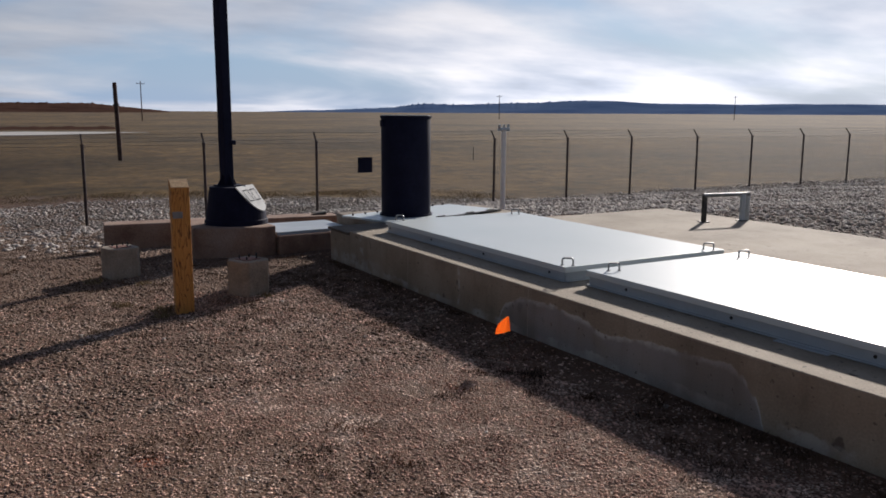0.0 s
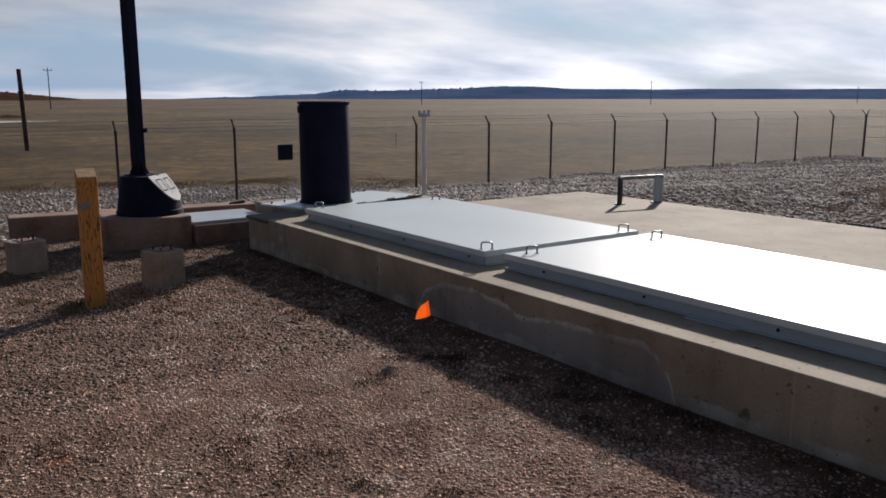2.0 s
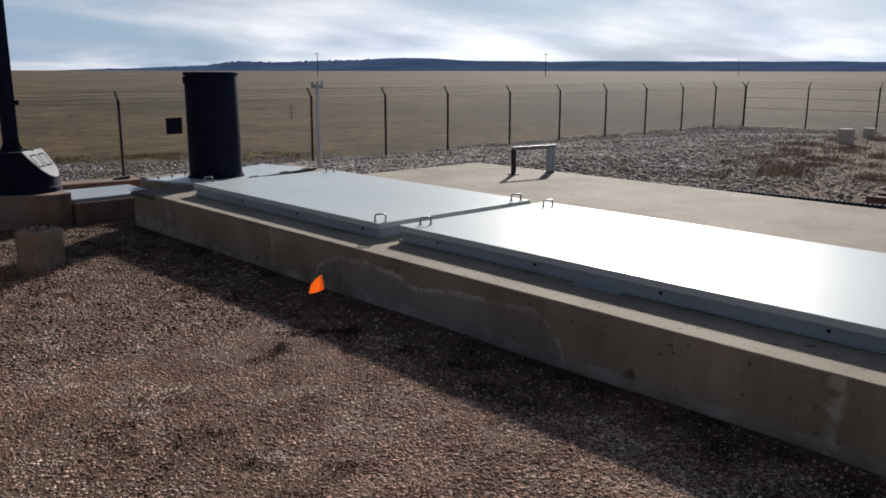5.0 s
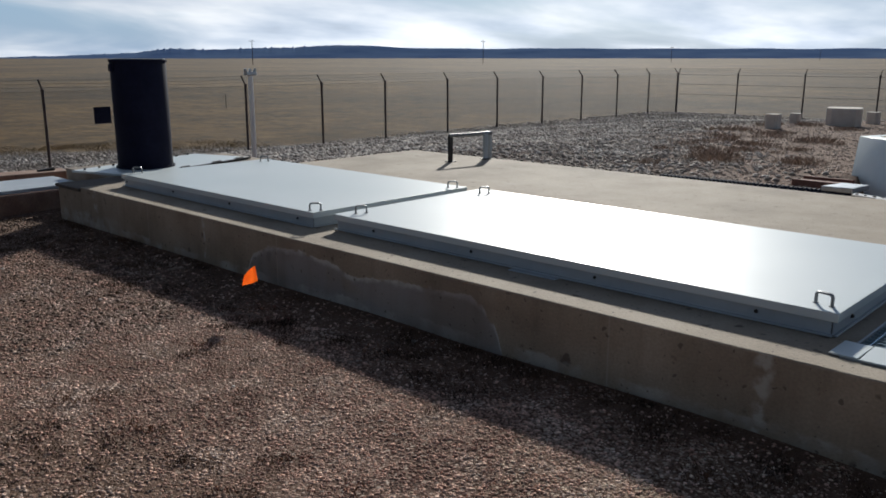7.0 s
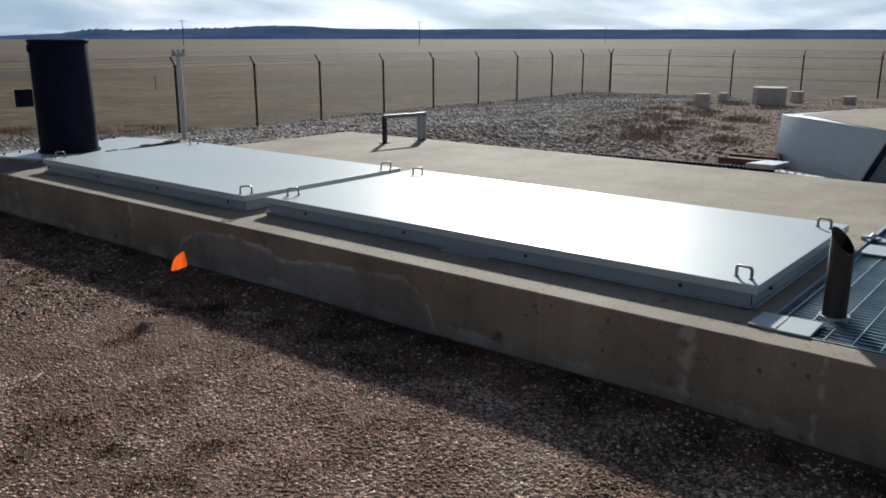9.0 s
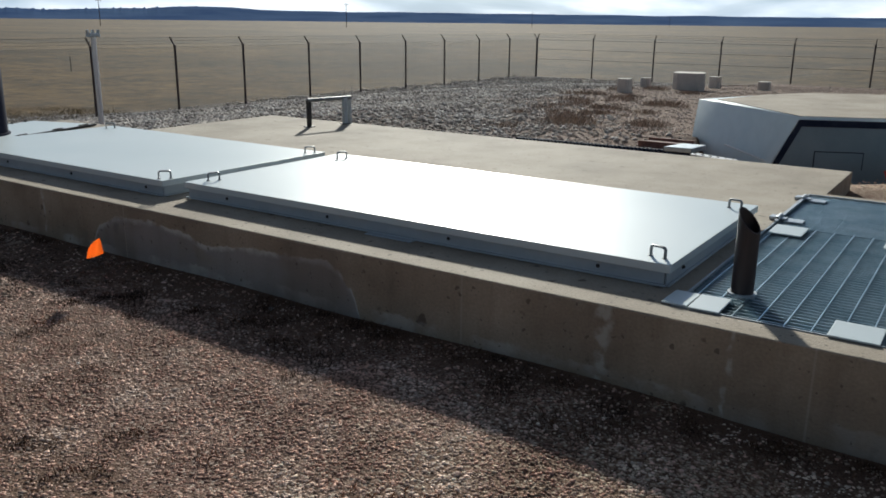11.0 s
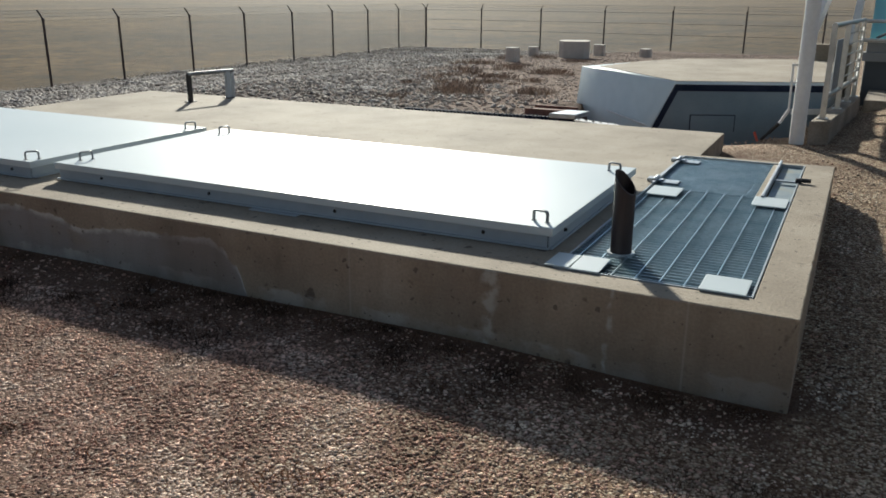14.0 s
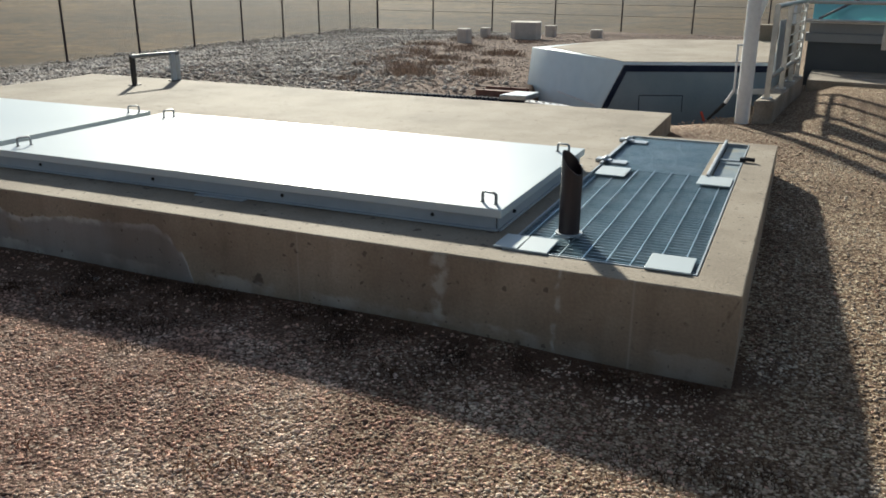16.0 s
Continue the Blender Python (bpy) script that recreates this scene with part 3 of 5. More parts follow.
    field_s = soft(mth("MULTIPLY", sp.outputs[1], -1.0), 24.0, 27.0)
    field_e = soft(sp.outputs[0], 24.0, 27.0)
    field = mth("MAXIMUM", mth("MAXIMUM", field_w, field_n), mth("MAXIMUM", field_s, field_e))
    # dark soil with moss in patches beside the slab, also deepening its shade
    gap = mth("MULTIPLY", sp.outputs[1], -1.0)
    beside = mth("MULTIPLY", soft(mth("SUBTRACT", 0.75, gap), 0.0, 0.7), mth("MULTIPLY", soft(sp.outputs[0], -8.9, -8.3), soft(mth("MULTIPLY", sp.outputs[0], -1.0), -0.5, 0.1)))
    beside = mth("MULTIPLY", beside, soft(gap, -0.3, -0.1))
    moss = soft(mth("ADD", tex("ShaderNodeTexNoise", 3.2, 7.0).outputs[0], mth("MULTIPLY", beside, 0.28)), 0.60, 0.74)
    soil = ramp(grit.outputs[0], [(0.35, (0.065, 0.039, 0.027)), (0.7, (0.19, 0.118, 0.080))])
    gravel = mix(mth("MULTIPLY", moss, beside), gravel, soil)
    # a mark of orange paint sprayed on the stones
    far_off = N.new("ShaderNodeVectorMath")
    far_off.operation = "DISTANCE"
    far_off.inputs[1].default_value = (-3.85, -2.79, -0.4)
    L.new(pos, far_off.inputs[0])
    paint = mth("MULTIPLY", soft(mth("SUBTRACT", 0.12, far_off.outputs["Value"]), 0.0, 0.1), soft(grit.outputs[0], 0.40, 0.55))
    orange = N.new("ShaderNodeRGB")
    orange.outputs[0].default_value = (0.55, 0.10, 0.03, 1)
    gravel = mix(mth("MULTIPLY", paint, 0.55), gravel, orange.outputs[0])
    south = mth("MULTIPLY", soft(mth("MULTIPLY", sp.outputs[1], -1.0), -4.0, 0.5), soft(dirty.outputs[0], 0.50, 0.66))
    rock = mix(south, rock, soil)
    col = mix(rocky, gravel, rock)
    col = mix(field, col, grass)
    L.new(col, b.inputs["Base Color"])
    bp = N.new("ShaderNodeBump")
    bp.inputs["Strength"].default_value, bp.inputs["Distance"].default_value = 1.0, 0.008
    hgt = mth("ADD", mth("MULTIPLY", stones.outputs["Distance"], -0.6), mth("MULTIPLY", grit.outputs[0], 0.5))
    L.new(hgt, bp.inputs["Height"])
    L.new(bp.outputs[0], b.inputs["Normal"])
    return m


M_GROUND = ground_material()
gx = graded(-4000, 4000, -4.0, 0.30, 1.09)
gy = graded(-4000, 4800, 6.0, 0.30, 1.09)
verts = [(x, y, ground_z(x, y)) for y in gy for x in gx]
nx = len(gx)
faces = [(j * nx + i, j * nx + i + 1, (j + 1) * nx + i + 1, (j + 1) * nx + i) for j in range(len(gy) - 1) for i in range(nx - 1)]
me = bpy.data.meshes.new("ground")
me.from_pydata(verts, [], faces)
me.materials.append(M_GROUND)
for p in me.polygons:
    p.use_smooth = True
tagged(new("ground", me), "pinkish gravel yard running out into dry straw-coloured prairie", "ground", kind="structure")


# ---------------------------------------------------------------- far distance
def ridge(name, label, a0, a1, dist, height, mat, seed, rough, step=0.06):
    """A long low ridge on an arc of bearings (degrees from +x), with a broken skyline."""
    bm = B()
    rows = []
    a = a0
    while a <= a1:
        h = max(height(a), 0.5)
        wooded = ramp01(a, 139, 143)
        h += h * rough * (0.6 * noise.noise((a * 0.35, seed, 0)) + (0.12 + 0.5 * wooded) * noise.noise((a * 1.7, seed, 1)))
        trees = h * rough * wooded * (0.7 * noise.noise((a * 9.0, seed, 2)) + 2.0 * max(noise.noise((a * 5.0, seed, 6)), 0))
        c, s = math.cos(radians(a)), math.sin(radians(a))
        col = []
        for k, f in ((-0.16, 0.0), (-0.09, 0.35), (-0.03, 0.8), (0.0, 1.0), (0.07, 0.6), (0.16, 0.0)):
            d = dist * (1 + k + 0.010 * noise.noise((a * 0.22, k * 6, seed)))
            col.append(bm.verts.new((c * d, s * d, -3.0 + (trees if f == 1 else 0) + h * f * (1 if f == 1 else 1 + 0.05 * noise.noise((a * 0.5, k * 30, seed + 4))))))
        rows.append(col)
        a += step
    for r0, r1 in zip(rows, rows[1:]):
        for i in range(5):
            bm.faces.new((r0[i], r0[i + 1], r1[i + 1], r1[i]))
    bmesh.ops.recalc_face_normals(bm, faces=bm.faces)
    ob = part(name, bm, mat, smooth=True)
    return tagged(ob, label, "hills", kind="structure")


def hill_profile(a):
    """Height of the blue hills by bearing: low to the west, a broad rise, then an even mesa to the north."""
    h = 10 + 34 * ramp01(160 - a, 2, 14)
    h += 14 * math.exp(-((a - 139.5) / 3.5) ** 2) + 12 * math.exp(-((a - 151) / 1.6) ** 2)
    return h * ramp01(163 - a, 0, 4) * (1 - 0.15 * ramp01(125 - a, 0, 30))


ridge("distant_hills", "low far hills along the horizon, tinted hazy blue", 60, 164, 3800, hill_profile, M_HILL, 3.0, 0.11)
ridge("low_ridge", "dark brown low ridge on the horizon", 168, 200, 1500, lambda a: 13 * ramp01(a, 168, 173) + 3, M_HILL_BROWN, 8.0, 0.09)
ridge("creek_bank", "low dark grassy bank on the prairie", 169, 188, 138, lambda a: 1.55 * ramp01(a, 169, 173) + 0.2, M_HILL_BROWN, 5.0, 0.10, 0.3)


# ---------------------------------------------------------------- concrete slab
slab = thing("concrete_platform", -4.2, 2.0, 0, "long weathered tan cast concrete slab set in gravel", "concrete slab")


def local(bm, ob):
    bmesh.ops.transform(bm, matrix=ob.matrix_world.inverted(), verts=bm.verts)
    return bm


G0, G1, GY0, GY1 = -1.06, -0.19, 0.165, 3.21      # the grated pit
bm = bm_cells(B(), [-7.9, G0, -0.95, G1, 0.0], [0.0, GY0, GY1, 3.30, 4.50],
              lambda x, y: not (x > -0.95 and y > 3.30) and not (x > G0 and x < G1 and GY0 < y < GY1), -0.62, 0.0)
bmesh.ops.dissolve_limit(bm, angle_limit=0.01, verts=bm.verts, edges=bm.edges)
edge_bevel(bm, 0.006, 2)
bmesh.ops.triangulate(bm, faces=[f for f in bm.faces if len(f.verts) > 4])
# worn, chipped arrises along the front and the open end
longs = [e for e in bm.edges if e.calc_length() > 0.5 and (all(abs(v.co.y) < 0.02 for v in e.verts) or all(abs(v.co.x) < 0.02 for v in e.verts))]
bmesh.ops.subdivide_edges(bm, edges=longs, cuts=110, use_grid_fill=False)
for v in bm.verts:
    if v.co.z > -0.03 and (v.co.y < 0.02 or v.co.x > -0.02):
        s = v.co.x + v.co.y
        k = 0.0022 * noise.noise((s * 3, 0, 0)) + 0.030 * max(noise.noise((s * 7.0, 4, 0)) - 0.40, 0) + 0.014 * max(noise.noise((s * 23.0, 9, 0)) - 0.35, 0)
        if v.co.y < 0.004 or v.co.x > -0.004:
            v.co.z -= abs(k)
        elif v.co.y < 0.02:
            v.co.y += abs(k) * 0.7
        else:
            v.co.x -= abs(k) * 0.7
part("body", local(bm, slab), M_SLAB, slab)
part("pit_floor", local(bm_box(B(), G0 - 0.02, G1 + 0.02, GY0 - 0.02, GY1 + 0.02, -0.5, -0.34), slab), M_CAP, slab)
bm = bm_box(B(), -8.42, -7.904, 0.0, 2.6, -0.62, -0.045, 0.012, 2)
part("end_block", local(bm, slab), M_SLAB, slab)
part("end_cap", local(bm_box(B(), -8.45, -7.91, -0.015, 2.6, -0.043, -0.012, 0.006, 1), slab), M_CAP, slab, "thin dark cap course")
# low end slab with a hinged plate, under the black vent
pad = thing("end_pad", -8.95, 1.5, 0, "low weathered concrete pad beside the long slab", "concrete pad")
part("pad_body", local(bm_box(B(), -9.55, -8.455, 0.55, 2.62, -0.62, -0.014, 0.012, 2), pad), M_CONC_OLD, pad)
plate = thing("hatch_plate", -8.85, 1.5, -0.01, "flat white steel hatch plate with dark hinges on the pad", "hatch plate")
PE, PN = Vector((-8.19, 0.72, 0)), Vector((-8.75, 2.46, 0))     # its hinged edge
P_ALONG = (PN - PE).normalized()
P_OUT = Vector((-P_ALONG.y, P_ALONG.x, 0))
corners = [PE, PN, PN + P_OUT * 0.86, PE + P_OUT * 0.95]
part("plate", local(edge_bevel(bm_prism(B(), [(p.x, p.y) for p in corners], -0.010, 0.012), 0.003, 1), plate), M_COVER, plate)
UPZ = Vector((0, 0, 0.006))
part("hinge_bar", local(bm_bar(B(), PE - P_OUT * 0.018 + UPZ, PN - P_OUT * 0.018 + UPZ, 0.034, 0.020), plate), M_BOLT, plate, "dark hinge bar")
for d in (0.15, 0.72, 1.25, 1.66):
    p = PE + P_ALONG * d
    bm = bm_rod(B(), p - P_ALONG * 0.06 + UPZ * 3, p + P_ALONG * 0.06 + UPZ * 3, 0.012, n=8)
    bm_bar(bm, p + UPZ * 2.4, p + P_OUT * 0.05 + UPZ * 2.4, 0.09, 0.006)
    part("hinge", local(bm, plate), M_BOLT, plate, "dark hinge")
for i in range(9):
    p = PE + P_OUT * 0.84 + P_ALONG * (0.08 + i * 0.2)
    part("bolt", local(bm_rod(B(), (p.x, p.y, 0.012), (p.x, p.y, 0.034), 0.012, n=6), plate), M_BOLT, plate)

# black vent cylinder
vent = thing("vent_cylinder", -8.83, 1.155, 0.012, "tall matt black steel vent cylinder on a white plate", "vent")
R = 0.295
bm = bm_rod(B(), (0, 0, 0), (0, 0, 1.155), R, n=56)
edge_bevel(bm, 0.006, 2)
part("drum", bm, M_BLACK, vent, smooth=True)
bm = bm_rod(B(), (0, 0, 1.150), (0, 0, 1.178), R + 0.012, n=56)
edge_bevel(bm, 0.006, 2)
part("rim", bm, M_BLACK, vent, smooth=True)
part("lid", bm_rod(B(), (0, 0, 1.178), (0, 0, 1.184), R - 0.01, n=56), M_SKIRT, vent, "pale metal lid", smooth=True)
part("latch", bm_box(B(), -0.03, 0.03, -R - 0.035, -R, 1.05, 1.13, 0.006), M_BLACK, vent)
bm = bm_rod(B(), (0, 0, 0), (0, 0, 0.02), R + 0.02, n=56)
part("foot_ring", bm, M_BLACK, vent, smooth=True)


# ---------------------------------------------------------------- white steel covers
def handle_bm(length=0.080, rise=0.054, r=0.0068):
    """A bent bar handle along x with two feet."""
    bm = B()
    pts = []
    c = 0.016
    for k in range(6):
        a = math.pi - k * math.pi / 10
        pts.append((-length / 2 + c + c * math.cos(a), 0, rise - c + c * math.sin(a)))
    for k in range(6):
        a = math.pi / 2 - k * math.pi / 10
        pts.append((length / 2 - c + c * math.cos(a), 0, rise - c + c * math.sin(a)))
    pts = [(-length / 2, 0, 0), *pts, (length / 2, 0, 0)]
    rings = []
    for i, p in enumerate(pts):
        a, b = Vector(pts[max(i - 1, 0)]), Vector(pts[min(i + 1, len(pts) - 1)])
        d = (b - a).normalized()
        nrm = Vector((0, 1, 0))
        bi = d.cross(nrm)
        rings.append([bm.verts.new(Vector(p) + r * (math.cos(t) * nrm * 1.5 + math.sin(t) * bi)) for t in [k * math.pi / 4 for k in range(8)]])
    for r0, r1 in zip(rings, rings[1:]):
        for k in range(8):
            bm.faces.new((r0[k], r0[(k + 1) % 8], r1[(k + 1) % 8], r1[k]))
    for s in (-1, 1):
        bm_rod(bm, (s * length / 2, 0, 0), (s * length / 2, 0, 0.003), 0.014, n=12)
    bmesh.ops.recalc_face_normals(bm, faces=bm.faces)
    return bm


def steel_cover(x0, x1, y0, y1, handles, bolts, label):
    z0, z1 = 0.003, 0.117
    cov = thing("steel_cover", (x0 + x1) / 2, (y0 + y1) / 2, z0, label, "steel cover", group="steel covers on the slab")
    part("top_plate", local(bm_box(B(), x0, x1, y0, y1, z1 - 0.042, z1, 0.003, 2), cov), M_COVER, cov)
    # added dark core, stands in for shade behind the lip and corner gaps
    part("inner_frame", local(bm_box(B(), x0 + 0.03, x1 - 0.03, y0 + 0.03, y1 - 0.03, z0 + 0.01, z1 - 0.043), cov), M_BOLT, cov, "added dark core for the shade in the gaps")
    # angle-iron skirt set back below the lip: four plates that stop short of each other at the corners
    # the skirt's greyer tone also stands in for the lip's shadow
    k = 0.020
    for q in ((x0 + k, x1 - k - 0.012, y0 + k, y0 + k + 0.008), (x0 + k, x1 - k - 0.012, y1 - k - 0.008, y1 - k),
              (x1 - k - 0.008, x1 - k, y0 + k + 0.004, y1 - k - 0.012), (x0 + k, x0 + k + 0.008, y0 + k + 0.012, y1 - k - 0.012)):
        part("skirt", local(bm_box(B(), *q, z0 + 0.004, z1 - 0.046, 0.0015), cov), M_SKIRT, cov, "pale grey recessed skirt, toned for the lip's shade")
    for q in ((x0 + 0.004, x1 - 0.02, y0 + 0.004, y0 + k - 0.001), (x1 - k + 0.001, x1 - 0.004, y0 + 0.02, y1 - 0.02)):
        part("base_flange", local(bm_box(B(), *q, z0, z0 + 0.011, 0.0015), cov), M_SKIRT, cov)
    for x in bolts:
        bm = bm_rod(B(), (x, y0 + k + 0.002, 0.047), (x, y0 + k - 0.010, 0.047), 0.0065, n=6)
        bm_rod(bm, (x, y0 + k + 0.002, 0.047), (x, y0 + k - 0.003, 0.047), 0.010, n=14)
        part("bolt", local(bm, cov), M_BOLT, cov)
    for y in (y0 + 0.25, y0 + 1.3):
        bm = bm_rod(B(), (x1 - k - 0.002, y, 0.047), (x1 - k + 0.012, y, 0.047), 0.008, n=6)
        bm_rod(bm, (x1 - k - 0.002, y, 0.047), (x1 - k + 0.003, y, 0.047), 0.011, n=14)
        part("bolt", local(bm, cov), M_BOLT, cov)
    for hx, hy, turn in handles:
        h = part("handle", handle_bm(), M_HANDLE, cov, "grey steel lifting handle", smooth=True)
        h.matrix_local = cov.matrix_world.inverted() @ pose(hx, hy, z1, 0, 0, turn)
    return cov


steel_cover(-7.69, -4.73, 0.315, 1.99, [(-7.645, 0.46, 50), (-7.52, 1.84, 50), (-4.79, 0.385, 50), (-4.79, 1.87, 50)], (-7.62, -6.75, -5.85, -4.94),
            "wide white painted steel cover with lifting handles on concrete")
steel_cover(-4.585, -1.14, 0.385, 2.01, [(-4.466, 0.545, 66), (-4.39, 1.82, 62), (-1.24, 0.49, -14), (-1.235, 1.83, -14)], (-4.18, -3.29, -2.40, -1.51),
            "long white painted steel cover with lifting handles on concrete")
strip = thing("shim_strip", -2.9, 0.33, 0.0, "thin pale steel shim lying on the slab edge", "steel strip")
part("strip", local(bm_box(B(), -2.95, -2.62, 0.345, 0.40, 0.0, 0.006, 0.001), strip), M_SKIRT, strip)


# ---------------------------------------------------------------- grated pit
grate = thing("floor_grating", -0.62, 1.0, -0.02, "grey steel bar grating over a concrete pit", "grating")
ya, yb = GY0 + 0.012, 2.06
bar = mesh_of("bearing_bar", bm_box(B(), 0, G1 - G0 - 0.024, 0, 0.005, -0.038, 0), M_GRATE)
y = ya
while y < yb:                                   # close-set cross bars
    ob = new("bearing_bar", bar)
    ob.parent = grate
    ob.matrix_local = grate.matrix_world.inverted() @ pose(G0 + 0.012, y, -0.005)
    y += 0.043
xs_bars = [-1.012 + i * 0.106 for i in range(8)]
for x in xs_bars:
    part("long_bar", local(bm_box(B(), x, x + 0.0055, ya, yb, -0.010, -0.002), grate), M_GRATE, grate)
for x in (G0 + 0.004, G1 - 0.012):
    part("side_angle", local(bm_box(B(), x, x + 0.008, GY0 + 0.003, GY1 - 0.003, -0.045, 0.004), grate), M_SKIRT, grate)
for yy in (GY0 + 0.003, GY1 - 0.011):
    part("end_angle", local(bm_box(B(), G0 + 0.013, G1 - 0.013, yy, yy + 0.008, -0.045, 0.004), grate), M_GALV, grate)

hatch = thing("mesh_hatch", -0.7, 2.6, -0.02, "fine steel mesh hatch panel beside the grating", "hatch")
part("panel", local(bm_box(B(), G0 + 0.014, -0.375, 2.07, GY1 - 0.014, -0.03, -0.012), hatch), M_MESH, hatch)
bm = B()
y = 2.075
while y < GY1 - 0.02:
    bm_box(bm, G0 + 0.016, -0.38, y, y + 0.008, -0.012, -0.007)
    y += 0.033
part("wire_mesh", local(bm, hatch), M_GRATE, hatch)["kind"] = "stuff"
part("edge_channel", local(bm_box(B(), -0.368, -0.350, 2.0, GY1 + 0.03, -0.02, 0.024, 0.002), hatch), M_GALV, hatch, "upright galvanised edge channel")
part("edge_strip", local(bm_box(B(), -0.405, -0.370, 2.05, GY1 - 0.02, -0.01, -0.002), hatch), M_CONC, hatch, "yellowish stained edge strip")
for y in (2.22, 2.98):
    bm = bm_box(B(), -1.01, -0.90, y - 0.05, y + 0.05, -0.006, 0.006, 0.002)
    bm_rod(bm, (-1.05, y - 0.06, 0.018), (-1.05, y + 0.06, 0.018), 0.014, n=10)
    bm_box(bm, -1.105, -1.055, y - 0.04, y + 0.04, 0.001, 0.022, 0.003)
    bm_box(bm, -1.045, -1.0, y - 0.03, y + 0.03, 0.0, 0.016, 0.003)
    part("hinge", local(bm, hatch), M_GALV, hatch, "galvanised hinge")
part("hinge_rail", local(bm_box(B(), -1.055, -1.035, 2.1, 3.1, 0.004, 0.018), hatch), M_GALV, hatch)
bm = bm_box(B(), -0.345, -0.19, 2.575, 2.605, -0.004, 0.008, 0.001)
part("hasp", local(bm, hatch), M_GALV, hatch)
bm = bm_rod(B(), (-0.19, 2.59, 0.02), (-0.12, 2.585, 0.02), 0.014, n=10)
bm_box(bm, -0.215, -0.175, 2.57, 2.61, 0.0, 0.03, 0.004)
part("padlock", local(bm, hatch), M_BOLT, hatch, "dark padlock")
part("side_mesh", local(bm_box(B(), -0.342, G1 - 0.014, 2.07, GY1 - 0.014, -0.034, -0.018), hatch), M_MESH, hatch)
for (x0, x1, y0, y1, t) in [(-1.10, -0.985, 0.17, 0.37, -1.0), (-0.98, -0.845, 0.16, 0.375, 0.6), (-0.413, -0.22, 0.155, 0.365, 0), (-1.02, -0.832, 1.785, 2.03, 0), (-0.40, -0.207, 1.785, 2.02, 0)]:
    pl = thing("cover_pad", (x0 + x1) / 2, (y0 + y1) / 2, 0.004, "small white square plate lying on the grating corner", "plate", group="plates on the grating", turn=t)
    part("pad", bm_box(B(), (x0 - x1) / 2, (x1 - x0) / 2, (y0 - y1) / 2, (y1 - y0) / 2, 0, 0.008, 0.0015), M_COVER, pl)

pipe = thing("vent_pipe", -0.844, 0.540, -0.03, "short dark brown vent pipe with a slanted cut top", "pipe")
bm = B()
n = 32
ro, ri = 0.051, 0.045
cut = lambda a, r: 0.43 - 0.055 * (math.cos(a + 0.35) * r / ro + 1)
rings = [[], [], [], []]
for k in range(n):
    a = 2 * math.pi * k / n
    c, s = math.cos(a), math.sin(a)
    rings[0].append(bm.verts.new((ro * c, ro * s, 0)))
    rings[1].append(bm.verts.new((ro * c, ro * s, cut(a, ro))))
    rings[2].append(bm.verts.new((ri * c, ri * s, cut(a, ri))))
    rings[3].append(bm.verts.new((ri * c, ri * s, 0)))
for r0, r1 in zip(rings, rings[1:]):
    for k in range(n):
        bm.faces.new((r0[k], r0[(k + 1) % n], r1[(k + 1) % n], r1[k]))
part("tube", bm, M_BROWN, pipe, smooth=True)
bm = B()
for k in range(24):
    a0, a1 = 2 * math.pi * k / 24, 2 * math.pi * (k + 1) / 24
    q = [bm.verts.new((r * math.cos(a), r * math.sin(a), 0.034)) for r, a in ((0.053, a0), (0.066, a0), (0.066, a1), (0.053, a1))]
    bm.faces.new(q)
bmesh.ops.remove_doubles(bm, verts=bm.verts, dist=1e-5)
r = bmesh.ops.extrude_face_region(bm, geom=list(bm.faces))
for g in r["geom"]:
    if isinstance(g, bmesh.types.BMVert):
        g.co.z -= 0.02
bmesh.ops.recalc_face_normals(bm, faces=bm.faces)
part("collar", bm, M_SKIRT, pipe, "pale ring at the foot")

# low steel rail on the far edge of the slab
rail = thing("low_hoop_rail", -6.6, 4.15, 0, "low steel hoop rail bolted on the slab edge", "rail")
a, b = Vector((-6.66, 3.87, 0)), Vector((-6.54, 4.37, 0))
upz = Vector((0, 0, 0.31))
part("post", local(bm_bar(B(), a, a + upz, 0.035, 0.05), rail), M_BOLT, rail, "dark upright")
part("post", local(bm_bar(B(), b, b + upz, 0.035, 0.06), rail), M_SKIRT, rail, "pale upright")
part("post", local(bm_rod(B(), b + Vector((-0.02, 0.1, 0)), b + upz + Vector((-0.02, 0.1, 0)), 0.03, n=12), rail), M_GALV, rail)
part("top_bar", local(bm_rod(B(), a + upz - Vector((0, 0.02, 0)), b + upz + Vector((0, 0.10, 0)), 0.022, n=12), rail), M_HANDLE, rail, smooth=True)
for p in (a, b):
    part("foot_plate", local(bm_box(B(), p.x - 0.05, p.x + 0.05, p.y - 0.05, p.y + 0.05, 0, 0.01, 0.002), rail), M_BOLT, rail)

# marker flag
fz = ground_z(-4.336, -0.50)
flag = thing("marker_flag", -4.336, -0.50, fz, "small bright orange vinyl marker flag in gravel", "flag")
F_R, F_F = Vector((0.545, 0.838, 0)), Vector((0.838, -0.545, 0))
mid_z = -0.122 - fz
part("wire", bm_rod(B(), F_R * 0.045 + Vector((0, 0, -0.05)), F_R * 0.034 + Vector((0, 0, mid_z + 0.062)), 0.0014, n=6), M_BOLT, flag)
bm = B()
rows = []
